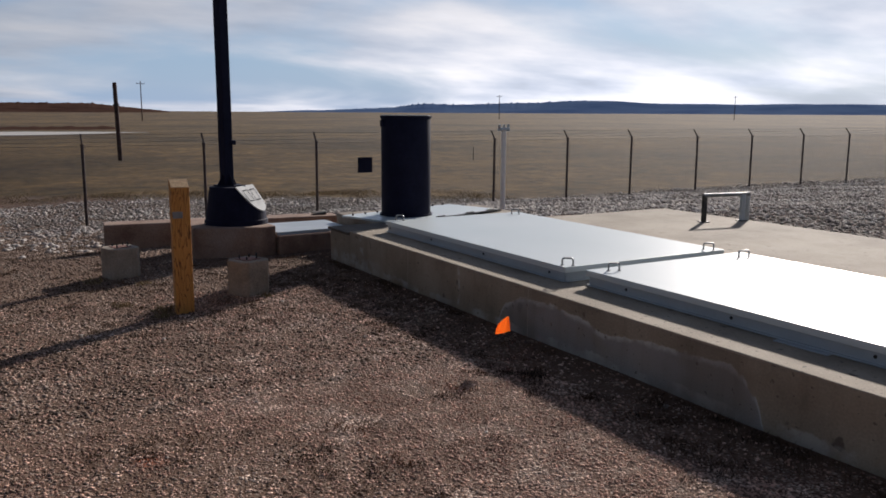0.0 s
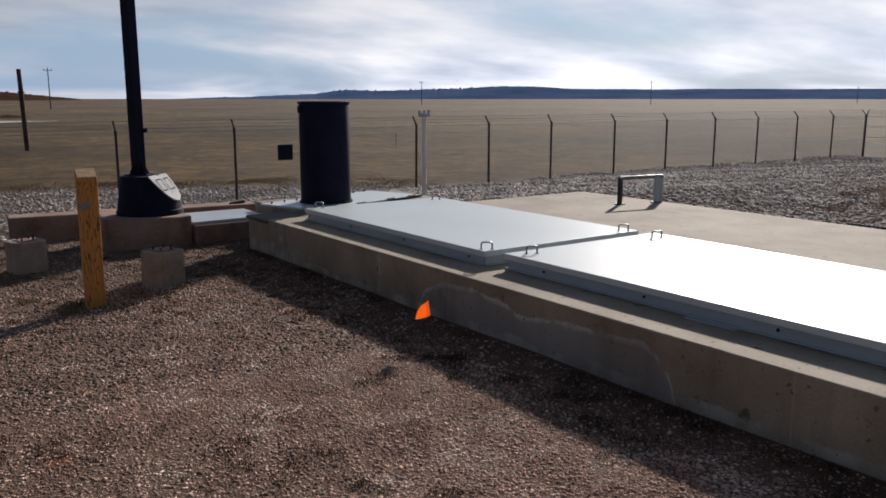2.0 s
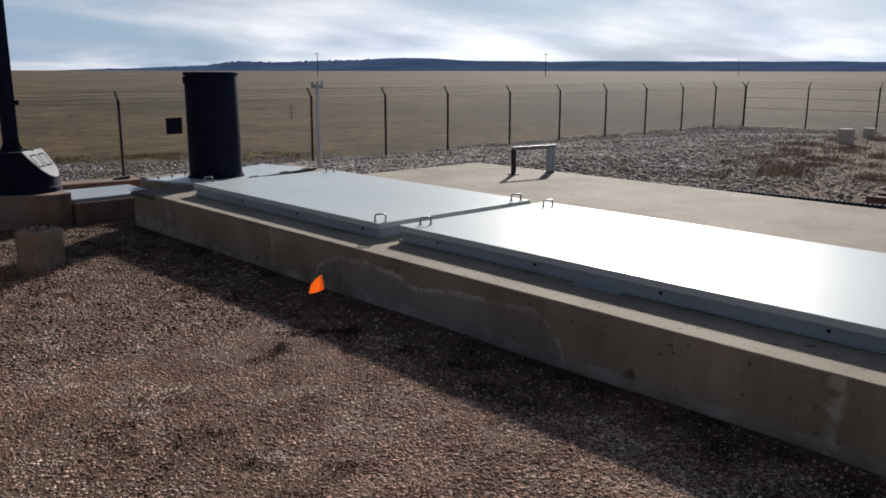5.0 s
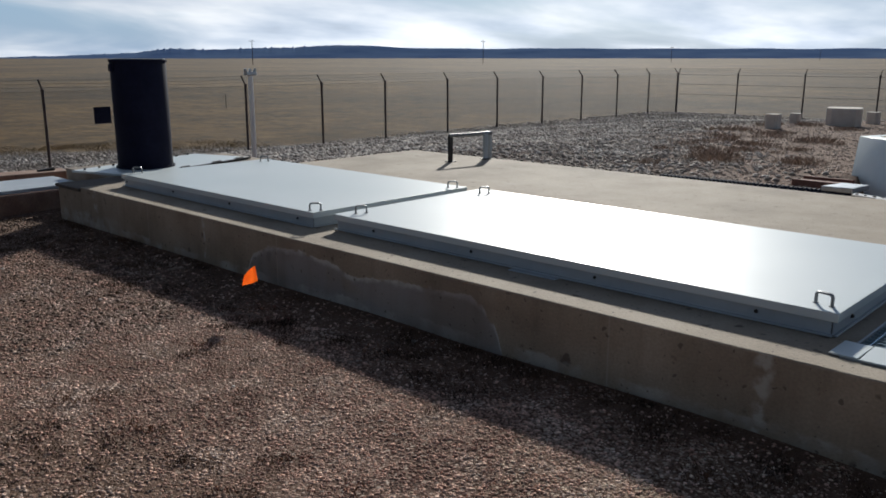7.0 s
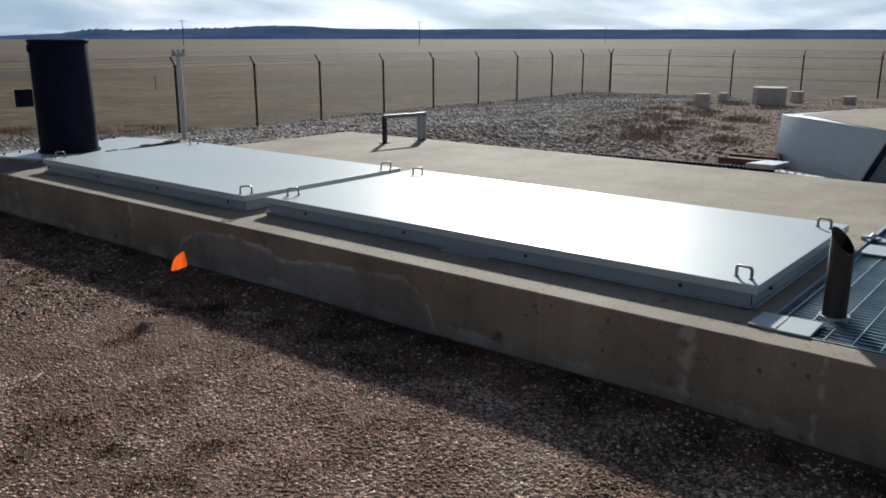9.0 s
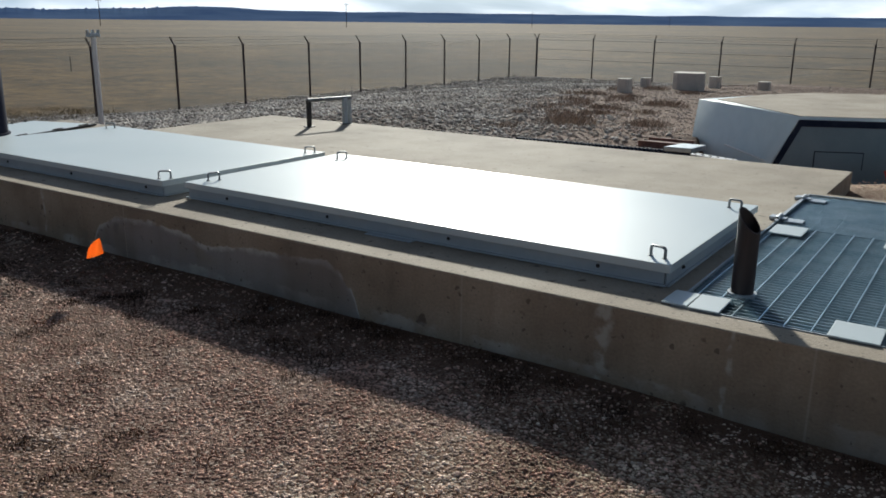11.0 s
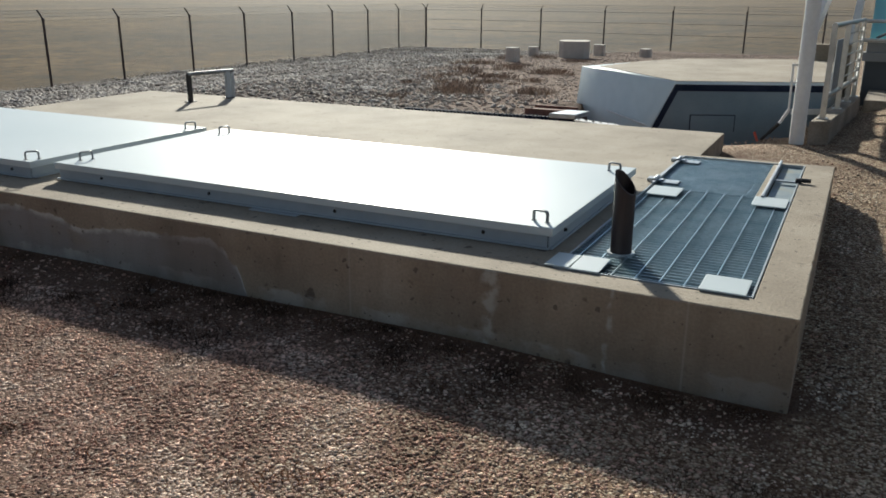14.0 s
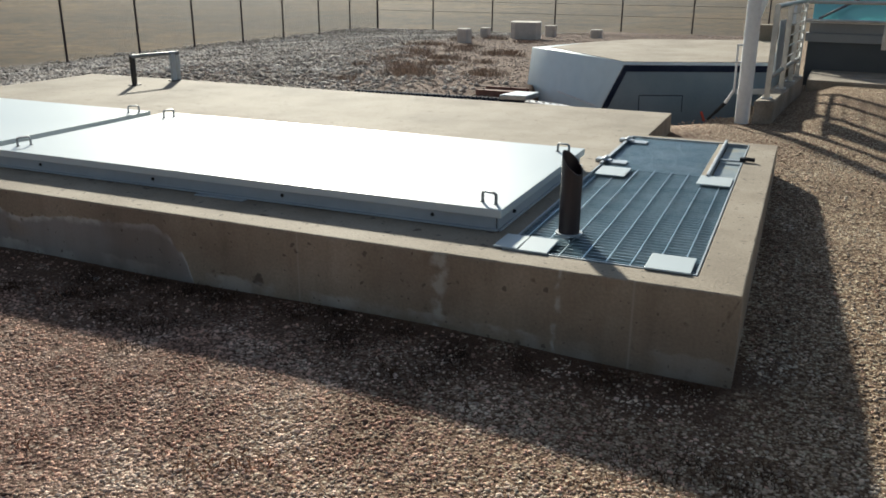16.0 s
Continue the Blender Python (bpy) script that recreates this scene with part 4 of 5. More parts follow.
for i in range(9):
    u = i / 8                                   # from the wire outwards
    hi, lo = 0.064 - 0.066 * u ** 1.3, -0.036 - 0.030 * u
    col = []
    for j in range(7):
        w = j / 6
        side = 0.036 + 0.012 * (1 - w) - u * (0.098 - 0.026 * w)
        col.append(bm.verts.new(F_R * side + F_F * (0.014 * math.sin(4.6 * u + 1.5 * w) * (0.3 + u)) + Vector((0, 0, mid_z + lo + (hi - lo) * w))))
    rows.append(col)
for r0, r1 in zip(rows, rows[1:]):
    for j in range(6):
        bm.faces.new((r0[j], r1[j], r1[j + 1], r0[j + 1]))
bmesh.ops.solidify(bm, geom=list(bm.faces), thickness=0.001)
part("pennant", bm, M_ORANGE, flag, smooth=True)

# wooden post
wz = ground_z(-6.88, -1.94) - 0.02
wp = thing("wooden_post", -6.87, -1.94, wz, "square yellow treated pine post standing in gravel", "post", turn=-6)
def sawn(z0, z1, half, bevel):
    """A square length whose head is sawn at a slant."""
    bm = bm_box(B(), -half, half, -half, half, z0, z1, bevel, 2)
    for v in bm.verts:
        if v.co.z > z1 - 0.02:
            v.co.z -= 0.055 * (v.co.x + half) / (2 * half)
    return bm


part("timber", sawn(-0.2, 0.682 - wz, 0.072, 0.006), M_WOOD, wp)
part("end_grain_cap", sawn(0.681 - wz, 0.686 - wz, 0.069, 0.001), material("end_grain", [(0.42, 0.27, 0.14), (0.58, 0.40, 0.23)], 40, 0.85, fine=0.2), wp)
part("tag", bm_box(B(), 0.0722, 0.0745, -0.066, 0.012, 0.38 - wz, 0.435 - wz, 0.0008), M_HANDLE, wp, "small dull grey metal tag")


# ---------------------------------------------------------------- concrete stubs and pole group
def stub(x, y, z, w, h, label, tone, turn=0.0):
    st = thing("concrete_stub", x, y, z, label, "concrete block", group="concrete stubs", turn=turn)
    bm = B()
    pts = []
    c = w * 0.16
    hw = w / 2
    for sx, sy in ((1, -1), (1, 1), (-1, 1), (-1, -1)):
        e = [(sx * hw, sy * (hw - c)), (sx * (hw - c), sy * hw)]
        pts += e if sx * sy > 0 else e[::-1]
    bm_prism(bm, pts, -0.15, h)
    edge_bevel(bm, 0.008, 1)
    part("block", bm, tone, st)
    return st


for x, y, w, t in ((-7.25, -1.28, 0.30, 20), (-8.75, -2.13, 0.31, 14)):
    z = ground_z(x, y)
    st = stub(x, y, z, w, -0.10 - z + (0.02 if x > -8 else -0.02), "short tan concrete stub with anchor bolts in gravel", M_CONC_OLD, t)
    top = -0.10 - z + (0.02 if x > -8 else -0.02)
    for k in range(4):
        a = math.pi / 4 + k * math.pi / 2
        part("anchor_bolt", bm_rod(B(), (0.075 * math.cos(a), 0.075 * math.sin(a), top), (0.075 * math.cos(a), 0.075 * math.sin(a), top + 0.035 + (0.02 if k == 0 else 0)), 0.008, n=6), M_BOLT, st)
    part("base_plate", bm_box(B(), -0.08, 0.08, -0.08, 0.08, top, top + 0.006), M_RUST, st, "rusted plate")

for x, y, w, h in ((-8.41, 17.95, 0.33, 0.36), (-10.74, 25.8, 0.33, 0.34), (-7.79, 24.1, 0.34, 0.36), (-6.46, 25.0, 0.36, 0.27)):
    z = ground_z(x, y)
    stub(x, y, z, w, h, "pale concrete stub on the far stony ground", M_PALE)
bz = ground_z(-7.85, 21.5)
stub(-7.85, 21.6, bz, 0.9, 0.50, "large pale concrete block on the far stony ground", M_PALE, 15)

base = thing("pole_footing", -9.3, -0.9, -0.4, "reddish weathered concrete footing in gravel", "concrete footing", turn=0)
bm = bm_prism(B(), [(-9.95, -1.22), (-9.21, -1.29), (-8.94, -0.60), (-9.0, -0.42), (-9.95, -0.42)], -0.62, -0.045)
edge_bevel(bm, 0.015, 2)
part("footing", local(bm, base), M_CONC_RED, base)
low = thing("cable_trench", -9.3, 0.0, -0.4, "low reddish concrete trench with a pale sheet lid", "trench box")
bm = bm_prism(B(), [(-9.95, -0.41), (-8.93, -0.41), (-8.98, 0.52), (-9.95, 0.52)], -0.62, -0.16)
edge_bevel(bm, 0.012, 1)
part("trench_body", local(bm, low), M_CONC_RED, low)
bm = bm_prism(B(), [(-9.80, -0.40), (-9.0, -0.40), (-9.05, 0.50), (-9.80, 0.50)], -0.158, -0.125)
part("lid", local(bm, low), M_SKIRT, low, "pale galvanised sheet lid")
kerb = thing("long_kerb", -10.7, -0.6, -0.45, "long reddish tan concrete kerb lying on gravel", "kerb")
bm = bm_prism(B(), [(-10.95, -1.98), (-10.62, -2.02), (-10.2, 0.86), (-10.55, 0.9)], -0.7, -0.135)
edge_bevel(bm, 0.012, 1)
part("beam", local(bm, kerb), M_CONC_RED, kerb)
part("lifting_ring", local(bm_rod(B(), (-10.38, 0.55, -0.135), (-10.38, 0.75, -0.115), 0.02, n=8), kerb), M_BOLT, kerb)

mast = thing("black_mast", -9.45, -0.83, -0.045, "tall black steel mast with a flared boot on concrete", "mast")
ml = mast.matrix_world.inverted()
RIGHT, FRONT = Vector((0.275, 0.96, 0)), Vector((0.96, -0.275, 0))
CUT_N = (RIGHT * 0.713 + FRONT * 0.363 + Vector((0, 0, 0.60))).normalized()
CUT_P = RIGHT * 0.07 + FRONT * 0.30 + Vector((0, 0, 0.42))
ACROSS = (RIGHT * 0.454 - FRONT * 0.891).normalized()
DOWN = ACROSS.cross(CUT_N).normalized()
if DOWN.z > 0:
    DOWN = -DOWN


def boot_form():
    """A flared hood, round in front and flat behind."""
    bm = B()
    nseg = 40
    rings = []
    for z, r in ((0.0, 0.36), (0.05, 0.355), (0.06, 0.345), (0.42, 0.29), (0.43, 0.285)):
        ring = []
        for k in range(nseg):
            a = 2 * math.pi * k / nseg
            f = math.sin(a)
            ring.append(bm.verts.new(RIGHT * (0.09 + r * math.cos(a)) + FRONT * (r * f * (0.9 if f > 0 else 0.5)) + Vector((0, 0, z))))
        rings.append(ring)
    for r0, r1 in zip(rings, rings[1:]):
        for k in range(nseg):
            bm.faces.new((r0[k], r0[(k + 1) % nseg], r1[(k + 1) % nseg], r1[k]))
    bm.faces.new(rings[-1])
    bm.faces.new(rings[0][::-1])
    bmesh.ops.recalc_face_normals(bm, faces=bm.faces)
    r = bmesh.ops.bisect_plane(bm, geom=list(bm.verts) + list(bm.edges) + list(bm.faces), plane_co=CUT_P, plane_no=CUT_N, clear_outer=True)
    rim = [g for g in r["geom_cut"] if isinstance(g, bmesh.types.BMVert)]
    mid = sum((v.co for v in rim), Vector()) / len(rim)
    flat = sorted((v.co.copy() for v in rim), key=lambda p: math.atan2((p - mid).dot(DOWN), (p - mid).dot(ACROSS)))
    return bm, flat


bm, rim = boot_form()
bmesh.ops.holes_fill(bm, edges=[e for e in bm.edges if e.is_boundary], sides=0)
part("boot", bm, M_BLACK, mast)
bm = bm_box(B(), -0.058, 0.058, -0.058, 0.058, 0.35, 6.2, 0.006, 1)
shaft = part("shaft", bm, M_BLACK, mast)
shaft.matrix_local = pose(0, 0, 0, 0, -0.2, 20)
for s in range(4):
    bm = B()
    v = [bm.verts.new(p) for p in ((0.055, -0.006, 0.44), (0.13, -0.006, 0.44), (0.055, -0.006, 0.58), (0.055, 0.006, 0.44), (0.13, 0.006, 0.44), (0.055, 0.006, 0.58))]
    for f in ((0, 1, 2), (5, 4, 3), (0, 3, 4, 1), (1, 4, 5, 2), (2, 5, 3, 0)):
        bm.faces.new([v[i] for i in f])
    gs = part("gusset", bm, M_BLACK, mast)
    gs.matrix_local = pose(0, 0, 0, 0, 0, 20 + 90 * s)
part("base_flange", bm_box(B(), -0.14, 0.14, -0.12, 0.17, 0.428, 0.442, 0.004), M_BLACK, mast)
part("bracket", bm_box(B(), 0.0, 0.07, 0.06, 0.10, 0.90, 0.95, 0.005), M_BLACK, mast)
# pale sloping guard plate on the boot, its lower front corner rounded


def on_plate(s, h, off=0.0):
    """A point of the plate: s across from front to back, h down from its head."""
    return CUT_P + ACROSS * s + DOWN * h + CUT_N * off


bm = B()
low_v, top_v = [bm.verts.new(p + CUT_N * 0.002) for p in rim], [bm.verts.new(p + CUT_N * 0.014) for p in rim]
bm.faces.new(top_v)
bm.faces.new(low_v[::-1])
for k in range(len(rim)):
    k2 = (k + 1) % len(rim)
    bm.faces.new((low_v[k], low_v[k2], top_v[k2], top_v[k]))
bmesh.ops.recalc_face_normals(bm, faces=bm.faces)
guard = part("guard_plate", bm, material("guard_plate_paint", [(0.30, 0.31, 0.32), (0.42, 0.43, 0.43)], 6.0, 0.7, fine=0.1, spec=0.2), mast, "pale sloping steel guard plate")
for s0 in (0.12, 0.29):
    bm = B()
    s1, h0, h1, e = s0 + 0.12, 0.045, 0.20, 0.012
    for q in ((s0, s1, h0, h0 + e), (s0, s1, h1 - e, h1), (s0, s0 + e, h0 + e, h1 - e), (s1 - e, s1, h0 + e, h1 - e)):
        v = [bm.verts.new(on_plate(s, h, 0.021)) for s, h in ((q[0], q[2]), (q[1], q[2]), (q[1], q[3]), (q[0], q[3]))]
        bm.faces.new(v)
    bmesh.ops.solidify(bm, geom=list(bm.faces), thickness=0.003)
    part("slot_frame", bm, M_BLACK, guard, "dark slot outline")

# thin galvanised post with a fitting, behind the hatch
gp = thing("grey_pipe_post", -11.1, 4.12, ground_z(-11.1, 4.12) - 0.05, "thin pale grey pipe post with a small fitting", "post")
hz = 1.0 - gp.location.z
part("pipe", bm_rod(B(), (0, 0, 0), (0, 0, hz - 0.04), 0.038, n=14), M_WHITE, gp, smooth=True)
bm = bm_box(B(), -0.05, 0.05, -0.09, 0.09, hz - 0.06, hz - 0.01, 0.008)
for y in (-0.08, 0.0, 0.08):
    bm_rod(bm, (0, y, hz - 0.02), (0, y * 1.15, hz + 0.04), 0.022, n=8)
part("fitting", bm, M_GALV, gp)


# ---------------------------------------------------------------- fences
FENCE_TOP = 0.42


def fence(name, posts, out, label, fabric, wires, end_tall=()):
    f = thing(name, posts[0][0], posts[0][1], 0, label, "fence")
    o = Vector((*out, 0))
    tips = []
    for i, (x, y) in enumerate(posts):
        z = ground_z(x, y) - 0.1
        lean = 0.02 * noise.noise((x, y, 9))
        p0, p1 = Vector((x, y, z)), Vector((x + lean, y + lean, FENCE_TOP + lean))
        tip = p1 + o * 0.20 + Vector((0, 0, 0.26))
        ob = part("post", local(bm_rod(B(), p0, p1, 0.036, n=10), f), M_POST, f, smooth=True)
        part("arm", local(bm_bar(bm_rod(B(), p1 - Vector((0, 0, 0.03)), p1 + Vector((0, 0, 0.03)), 0.045, n=10), p1, tip, 0.03, 0.035), f), M_POST, ob)
        tips.append((p1, tip))
    for k in range(3):
        t = 0.3 + 0.33 * k
        for (a0, a1), (b0, b1) in zip(tips, tips[1:]):
            pa, pb = a0.lerp(a1, t), b0.lerp(b1, t)
            mid = (pa + pb) / 2 - Vector((0, 0, 0.015))
            bm = bm_rod(bm_rod(B(), pa, mid, 0.0035, n=4), mid, pb, 0.0035, n=4)
            part("barbed_strand", local(bm, f), M_WIRE, f)
    for z in wires:
        for (a0, _), (b0, _) in zip(tips, tips[1:]):
            pa, pb = Vector((a0.x, a0.y, z)), Vector((b0.x, b0.y, z))
            bm = bm_rod(B(), pa, pb, 0.004 if fabric else 0.008, n=5)
            part("line_wire", local(bm, f), M_WIRE, f)
    if fabric:
        a, b = Vector((*posts[0], 0)), Vector((*posts[-1], 0))
        d = (b - a)
        length = d.length
        d.normalize()
        lo, hi = -1.55, FENCE_TOP - 0.03
        bm = B()
        s = -(hi - lo)
        while s < length:
            for sg in (1, -1):
                u0, u1 = (s, s + (hi - lo)) if sg > 0 else (s + (hi - lo), s)
                z0, z1 = lo, hi
                # clip to the run of the fence
                def clip(u, z, uu, zz):
                    if u < 0:
                        return 0.0, z + (zz - z) * (0 - u) / (uu - u)
                    if u > length:
                        return length, z + (zz - z) * (length - u) / (uu - u)
                    return u, z
                if max(u0, u1) <= 0 or min(u0, u1) >= length:
                    continue
                c0, c1 = clip(u0, z0, u1, z1), clip(u1, z1, u0, z0)
                bm_rod(bm, a + d * c0[0] + Vector((0, 0, c0[1])), a + d * c1[0] + Vector((0, 0, c1[1])), 0.0019, n=3, caps=False)
            s += 0.075
        ob = part("chain_link_mesh", local(bm, f), M_FABRIC, f, "woven wire chain-link mesh")
        ob["kind"] = "stuff"
    return f


west_posts = [(-20.9, y) for y in (-9.9, -6.95, -4.0, -1.0, 1.8, 4.78, 7.62, 10.5, 13.32, 16.04, 19.17, 22.03, 25.0, 27.9, 30.85, 33.75, 36.65)]
north_posts = [(-20.9 + 3.22 * k, 36.65) for k in range(1, 11)]
fence("chain_link_fence", west_posts, (-1, 0), "long dark chain-link fence with angled barbed wire arms", True, (0.40,))
fence("wire_fence", [(-20.86, 36.65)] + north_posts, (0, 1), "dark wire fence with three strands and angled arms", False, (0.36, -0.12, -0.62))
sign = thing("fence_sign", -20.84, 6.18, -0.22, "small black square sign hung on the fence", "sign")
part("panel", bm_box(B(), 0, 0.012, -0.22, 0.22, -0.21, 0.21, 0.003), M_BLACK, sign)

# poles on the plain
fp = thing("leaning_post", -48.8, 4.2, ground_z(-48.8, 4.2) - 0.2, "lone dark weathered timber pole on the prairie", "pole")
part("trunk", bm_rod(B(), (0, 0, 0), (0.05, -0.10, 4.45), 0.13, 0.11, n=10), M_WOODPOLE, fp)
part("band", bm_rod(B(), (0.03, -0.07, 3.2), (0.03, -0.072, 3.3), 0.17, n=10), M_BOLT, fp)


def utility_pole(x, y, h, turn):
    u = thing("utility_pole", x, y, ground_z(x, y) - 0.3, "far wooden utility pole with a crossarm", "utility pole", group="utility poles", turn=turn)
    part("pole", bm_rod(B(), (0, 0, 0), (0, 0, h), 0.17, 0.12, n=8), M_WOODPOLE, u)
    part("crossarm", bm_box(B(), -1.2, 1.2, -0.06, 0.06, h - 0.75, h - 0.6), M_WOODPOLE, u)
    for k in (-1.05, 0.0, 1.05):
        part("insulator", bm_rod(B(), (k, 0, h - 0.6), (k, 0, h - 0.35), 0.06, n=6), M_WOODPOLE, u)


utility_pole(-254, 43, 11.6, 80)
utility_pole(-333, 222, 11.6, 60)
utility_pole(-269, 312, 11.6, 40)
utility_pole(-300, 560, 11.6, 30)
utility_pole(-330, 950, 11.6, 30)

stake = thing("marker_stake", -41.0, 22.5, ground_z(-41.0, 22.5) - 0.1, "thin grey marker stake in the grassland", "stake")
part("rod", bm_rod(B(), (0, 0, 0), (0, 0, 0.85), 0.022, n=8), M_WIRE, stake)

# pale track on the plain
bm = B()
rows = []
for k in range(40):
    y = -60 + k * 2.0
    x = -112 - 0.08 * y + 1.2 * noise.noise((y * 0.1, 0, 2))
    w = 9.0 * ramp01(18 - y, 0, 14)
    rows.append((bm.verts.new((x - w, y, ground_z(x - w, y) + 0.03)), bm.verts.new((x + w, y, ground_z(x + w, y) + 0.03))))
for r0, r1 in zip(rows, rows[1:]):
    bm.faces.new((r0[0], r0[1], r1[1], r1[0]))
bmesh.ops.remove_doubles(bm, verts=bm.verts, dist=0.01)
r = bmesh.ops.extrude_face_region(bm, geom=list(bm.faces))
for g in r["geom"]:
    if isinstance(g, bmesh.types.BMVert):
        g.co.z -= 0.3
bmesh.ops.recalc_face_normals(bm, faces=bm.faces)
tagged(part("track", bm, M_ROAD), "pale bare gravel track across the prairie", "track", kind="structure")


# ---------------------------------------------------------------- silo door block and its surroundings
door = thing("silo_door", -1.5, 7.8, -0.4, "massive concrete silo door with pale steel sides", "silo door")
outline = [(-1.69, 5.87), (-0.25, 6.50), (-0.20, 9.85), (-0.76, 9.85), (-2.17, 9.25), (-2.65, 8.49), (-3.16, 7.25), (-2.79, 6.98)]
foot = [(-2.19, 5.79), (-0.25, 6.64), (-0.20, 9.85), (-0.76, 9.85), (-2.17, 9.25), (-2.70, 8.49), (-3.26, 7.20), (-2.93, 6.93)]
bm = bm_prism(B(), outline, -0.85, 0.30, foot)
edge_bevel(bm, 0.006, 1)
part("steel_side", local(bm, door), M_DOOR_SIDE, door, "pale painted steel casing", smooth=True)
inset = lambda p, k: (p[0] + (-1.6 - p[0]) * k, p[1] + (8.0 - p[1]) * k)
bm = bm_prism(B(), [inset(p, 0.008) for p in outline[:6] + [(-2.95, 7.30), (-2.70, 7.05)]], 0.301, 0.306)
part("concrete_top", local(bm, door), M_CONC, door, "tan concrete deck")


def front_quad(u0, u1, z0, z1, off, thick, slope0=0.0, slope1=0.0):
    """A plate on the sloping front: u runs along its top edge, z up; slopes shear its ends towards the foot."""
    A, Bp, C = Vector((-1.69, 5.87, 0.30)), Vector((-0.25, 6.50, 0.30)), Vector((-1.95, 5.90, -0.85))
    e = (Bp - A).normalized()
    dn = (Vector((-0.25, 6.64, -0.7)) - Bp)
    nrm = e.cross(Vector((0, 0, 1))).normalized()
    bm = B()
    vs = []
    for o in (off, off + thick):
        for u, z, sl in ((u0, z0, slope0), (u1, z0, slope1), (u1, z1, slope1), (u0, z1, slope0)):
            t = (0.30 - z) / 1.15
            vs.append(bm.verts.new(A + e * (u + sl * (0.30 - z)) + Vector((0, 0, z - 0.30)) + Vector((0, 0.14 * t * 0.9, 0)) + nrm * o))
    for f in ((3, 2, 1, 0), (4, 5, 6, 7), (0, 1, 5, 4), (1, 2, 6, 5), (2, 3, 7, 6), (3, 0, 4, 7)):
        bm.faces.new([vs[i] for i in f])
    bmesh.ops.recalc_face_normals(bm, faces=bm.faces)
    return local(bm, door)


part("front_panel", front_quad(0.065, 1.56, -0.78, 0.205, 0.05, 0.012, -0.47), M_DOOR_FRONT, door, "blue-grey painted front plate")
part("top_seal", front_quad(0.0, 1.56, 0.206, 0.275, 0.05, 0.02, -0.47), M_DOOR_EDGE, door, "black seal strip")
part("side_seal", front_quad(0.0, 0.063, -0.78, 0.205, 0.05, 0.02, -0.47, -0.47), M_DOOR_EDGE, door, "black seal strip")
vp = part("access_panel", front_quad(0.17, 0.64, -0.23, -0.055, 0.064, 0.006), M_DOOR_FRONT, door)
for q in ((0.165, 0.645, -0.055, -0.047), (0.165, 0.172, -0.23, -0.055), (0.638, 0.645, -0.23, -0.055)):
    part("panel_joint", front_quad(*q, 0.064, 0.009), M_DOOR_EDGE, door)
part("casing_rib", local(bm_bar(B(), (-2.62, 6.64, -0.16), (-2.0, 5.97, -0.2), 0.03, 0.012), door), M_WHITE, door)
part("kick_bar", front_quad(1.22, 1.56, -0.03, 0.03, 0.064, 0.02), M_WHITE, door)

# toothed rack behind the slab
rack = thing("toothed_rack", -3.4, 5.15, -0.2, "dark toothed steel rack along the slab's far edge", "rail rack")
RA, RB = Vector((-4.55, 5.06, -0.085)), Vector((-2.62, 5.16, -0.085))
part("rack_base", local(bm_bar(B(), RA - Vector((0, 0, 0.05)), RB - Vector((0, 0, 0.05)), 0.10, 0.10), rack), M_DOOR_EDGE, rack)
tooth = mesh_of("tooth", bm_box(B(), -0.013, 0.013, -0.045, 0.045, 0, 0.022, 0.003), M_DOOR_EDGE)
for k in range(44):
    p = RA.lerp(RB, (k + 0.5) / 44)
    ob = new("tooth", tooth)
    ob.parent = rack
    ob.matrix_local = rack.matrix_world.inverted() @ pose(p.x, p.y, p.z, 0, 0, 3)
br = thing("rack_bracket", -2.55, 5.1, -0.12, "pale folded steel bracket beside the toothed rack", "bracket")
bm = bm_prism(B(), [(-2.78, 4.95), (-2.50, 4.98), (-2.45, 5.32), (-2.70, 5.30)], -0.05, 0.0)
edge_bevel(bm, 0.006, 1)
part("cap", local(bm, br), M_GALV, br)
part("leg", local(bm_box(B(), -2.70, -2.52, 5.05, 5.22, -0.3, -0.05), br), M_DOOR_EDGE, br)
part("perforated_strip", local(bm_bar(B(), (-2.45, 4.86, -0.035), (-2.02, 4.84, -0.06), 0.12, 0.012), br), M_WHITE, br)
for k in range(6):
    x = -2.42 + k * 0.075
    part("hole", local(bm_rod(B(), (x, 4.85, -0.04), (x, 4.85, -0.024 - 0.004 * k), 0.014, n=10), br), M_BOLT, br)
rb = thing("rusty_channel", -3.25, 6.1, ground_z(-3.25, 6.1), "rusty red steel channel lying on gravel", "steel channel")
part("web", local(bm_box(B(), -3.40, -2.90, 5.95, 6.3, -0.25, -0.13, 0.004), rb), M_RUST, rb)
part("flange", local(bm_box(B(), -3.42, -2.88, 5.93, 5.97, -0.25, -0.10, 0.004), rb), M_RUST, rb)
part("flange", local(bm_box(B(), -3.42, -2.88, 6.28, 6.32, -0.25, -0.10, 0.004), rb), M_RUST, rb)

# white pole with strut and cable
pz = ground_z(-0.39, 5.3) - 0.05
wpole = thing("white_pole", -0.39, 5.30, pz, "tall white painted steel pole in gravel", "pole")
bm = bm_rod(B(), (0, 0, 0), (-0.03, 0, 4.6), 0.068, 0.066, n=24)
part("shaft", bm, M_WHITE, wpole, smooth=True)
part("collar", bm_rod(B(), (-0.006, 0, 0.90), (-0.006, 0, 0.92), 0.072, n=24), M_WHITE, wpole, smooth=True)
part("conduit", bm_rod(bm_rod(B(), (-0.10, -0.05, 0.36), (-0.11, -0.04, 0.78), 0.010, n=8), (-0.17, -0.04, 0.24), (-0.10, -0.05, 0.37), 0.015, n=8), M_WHITE, wpole)
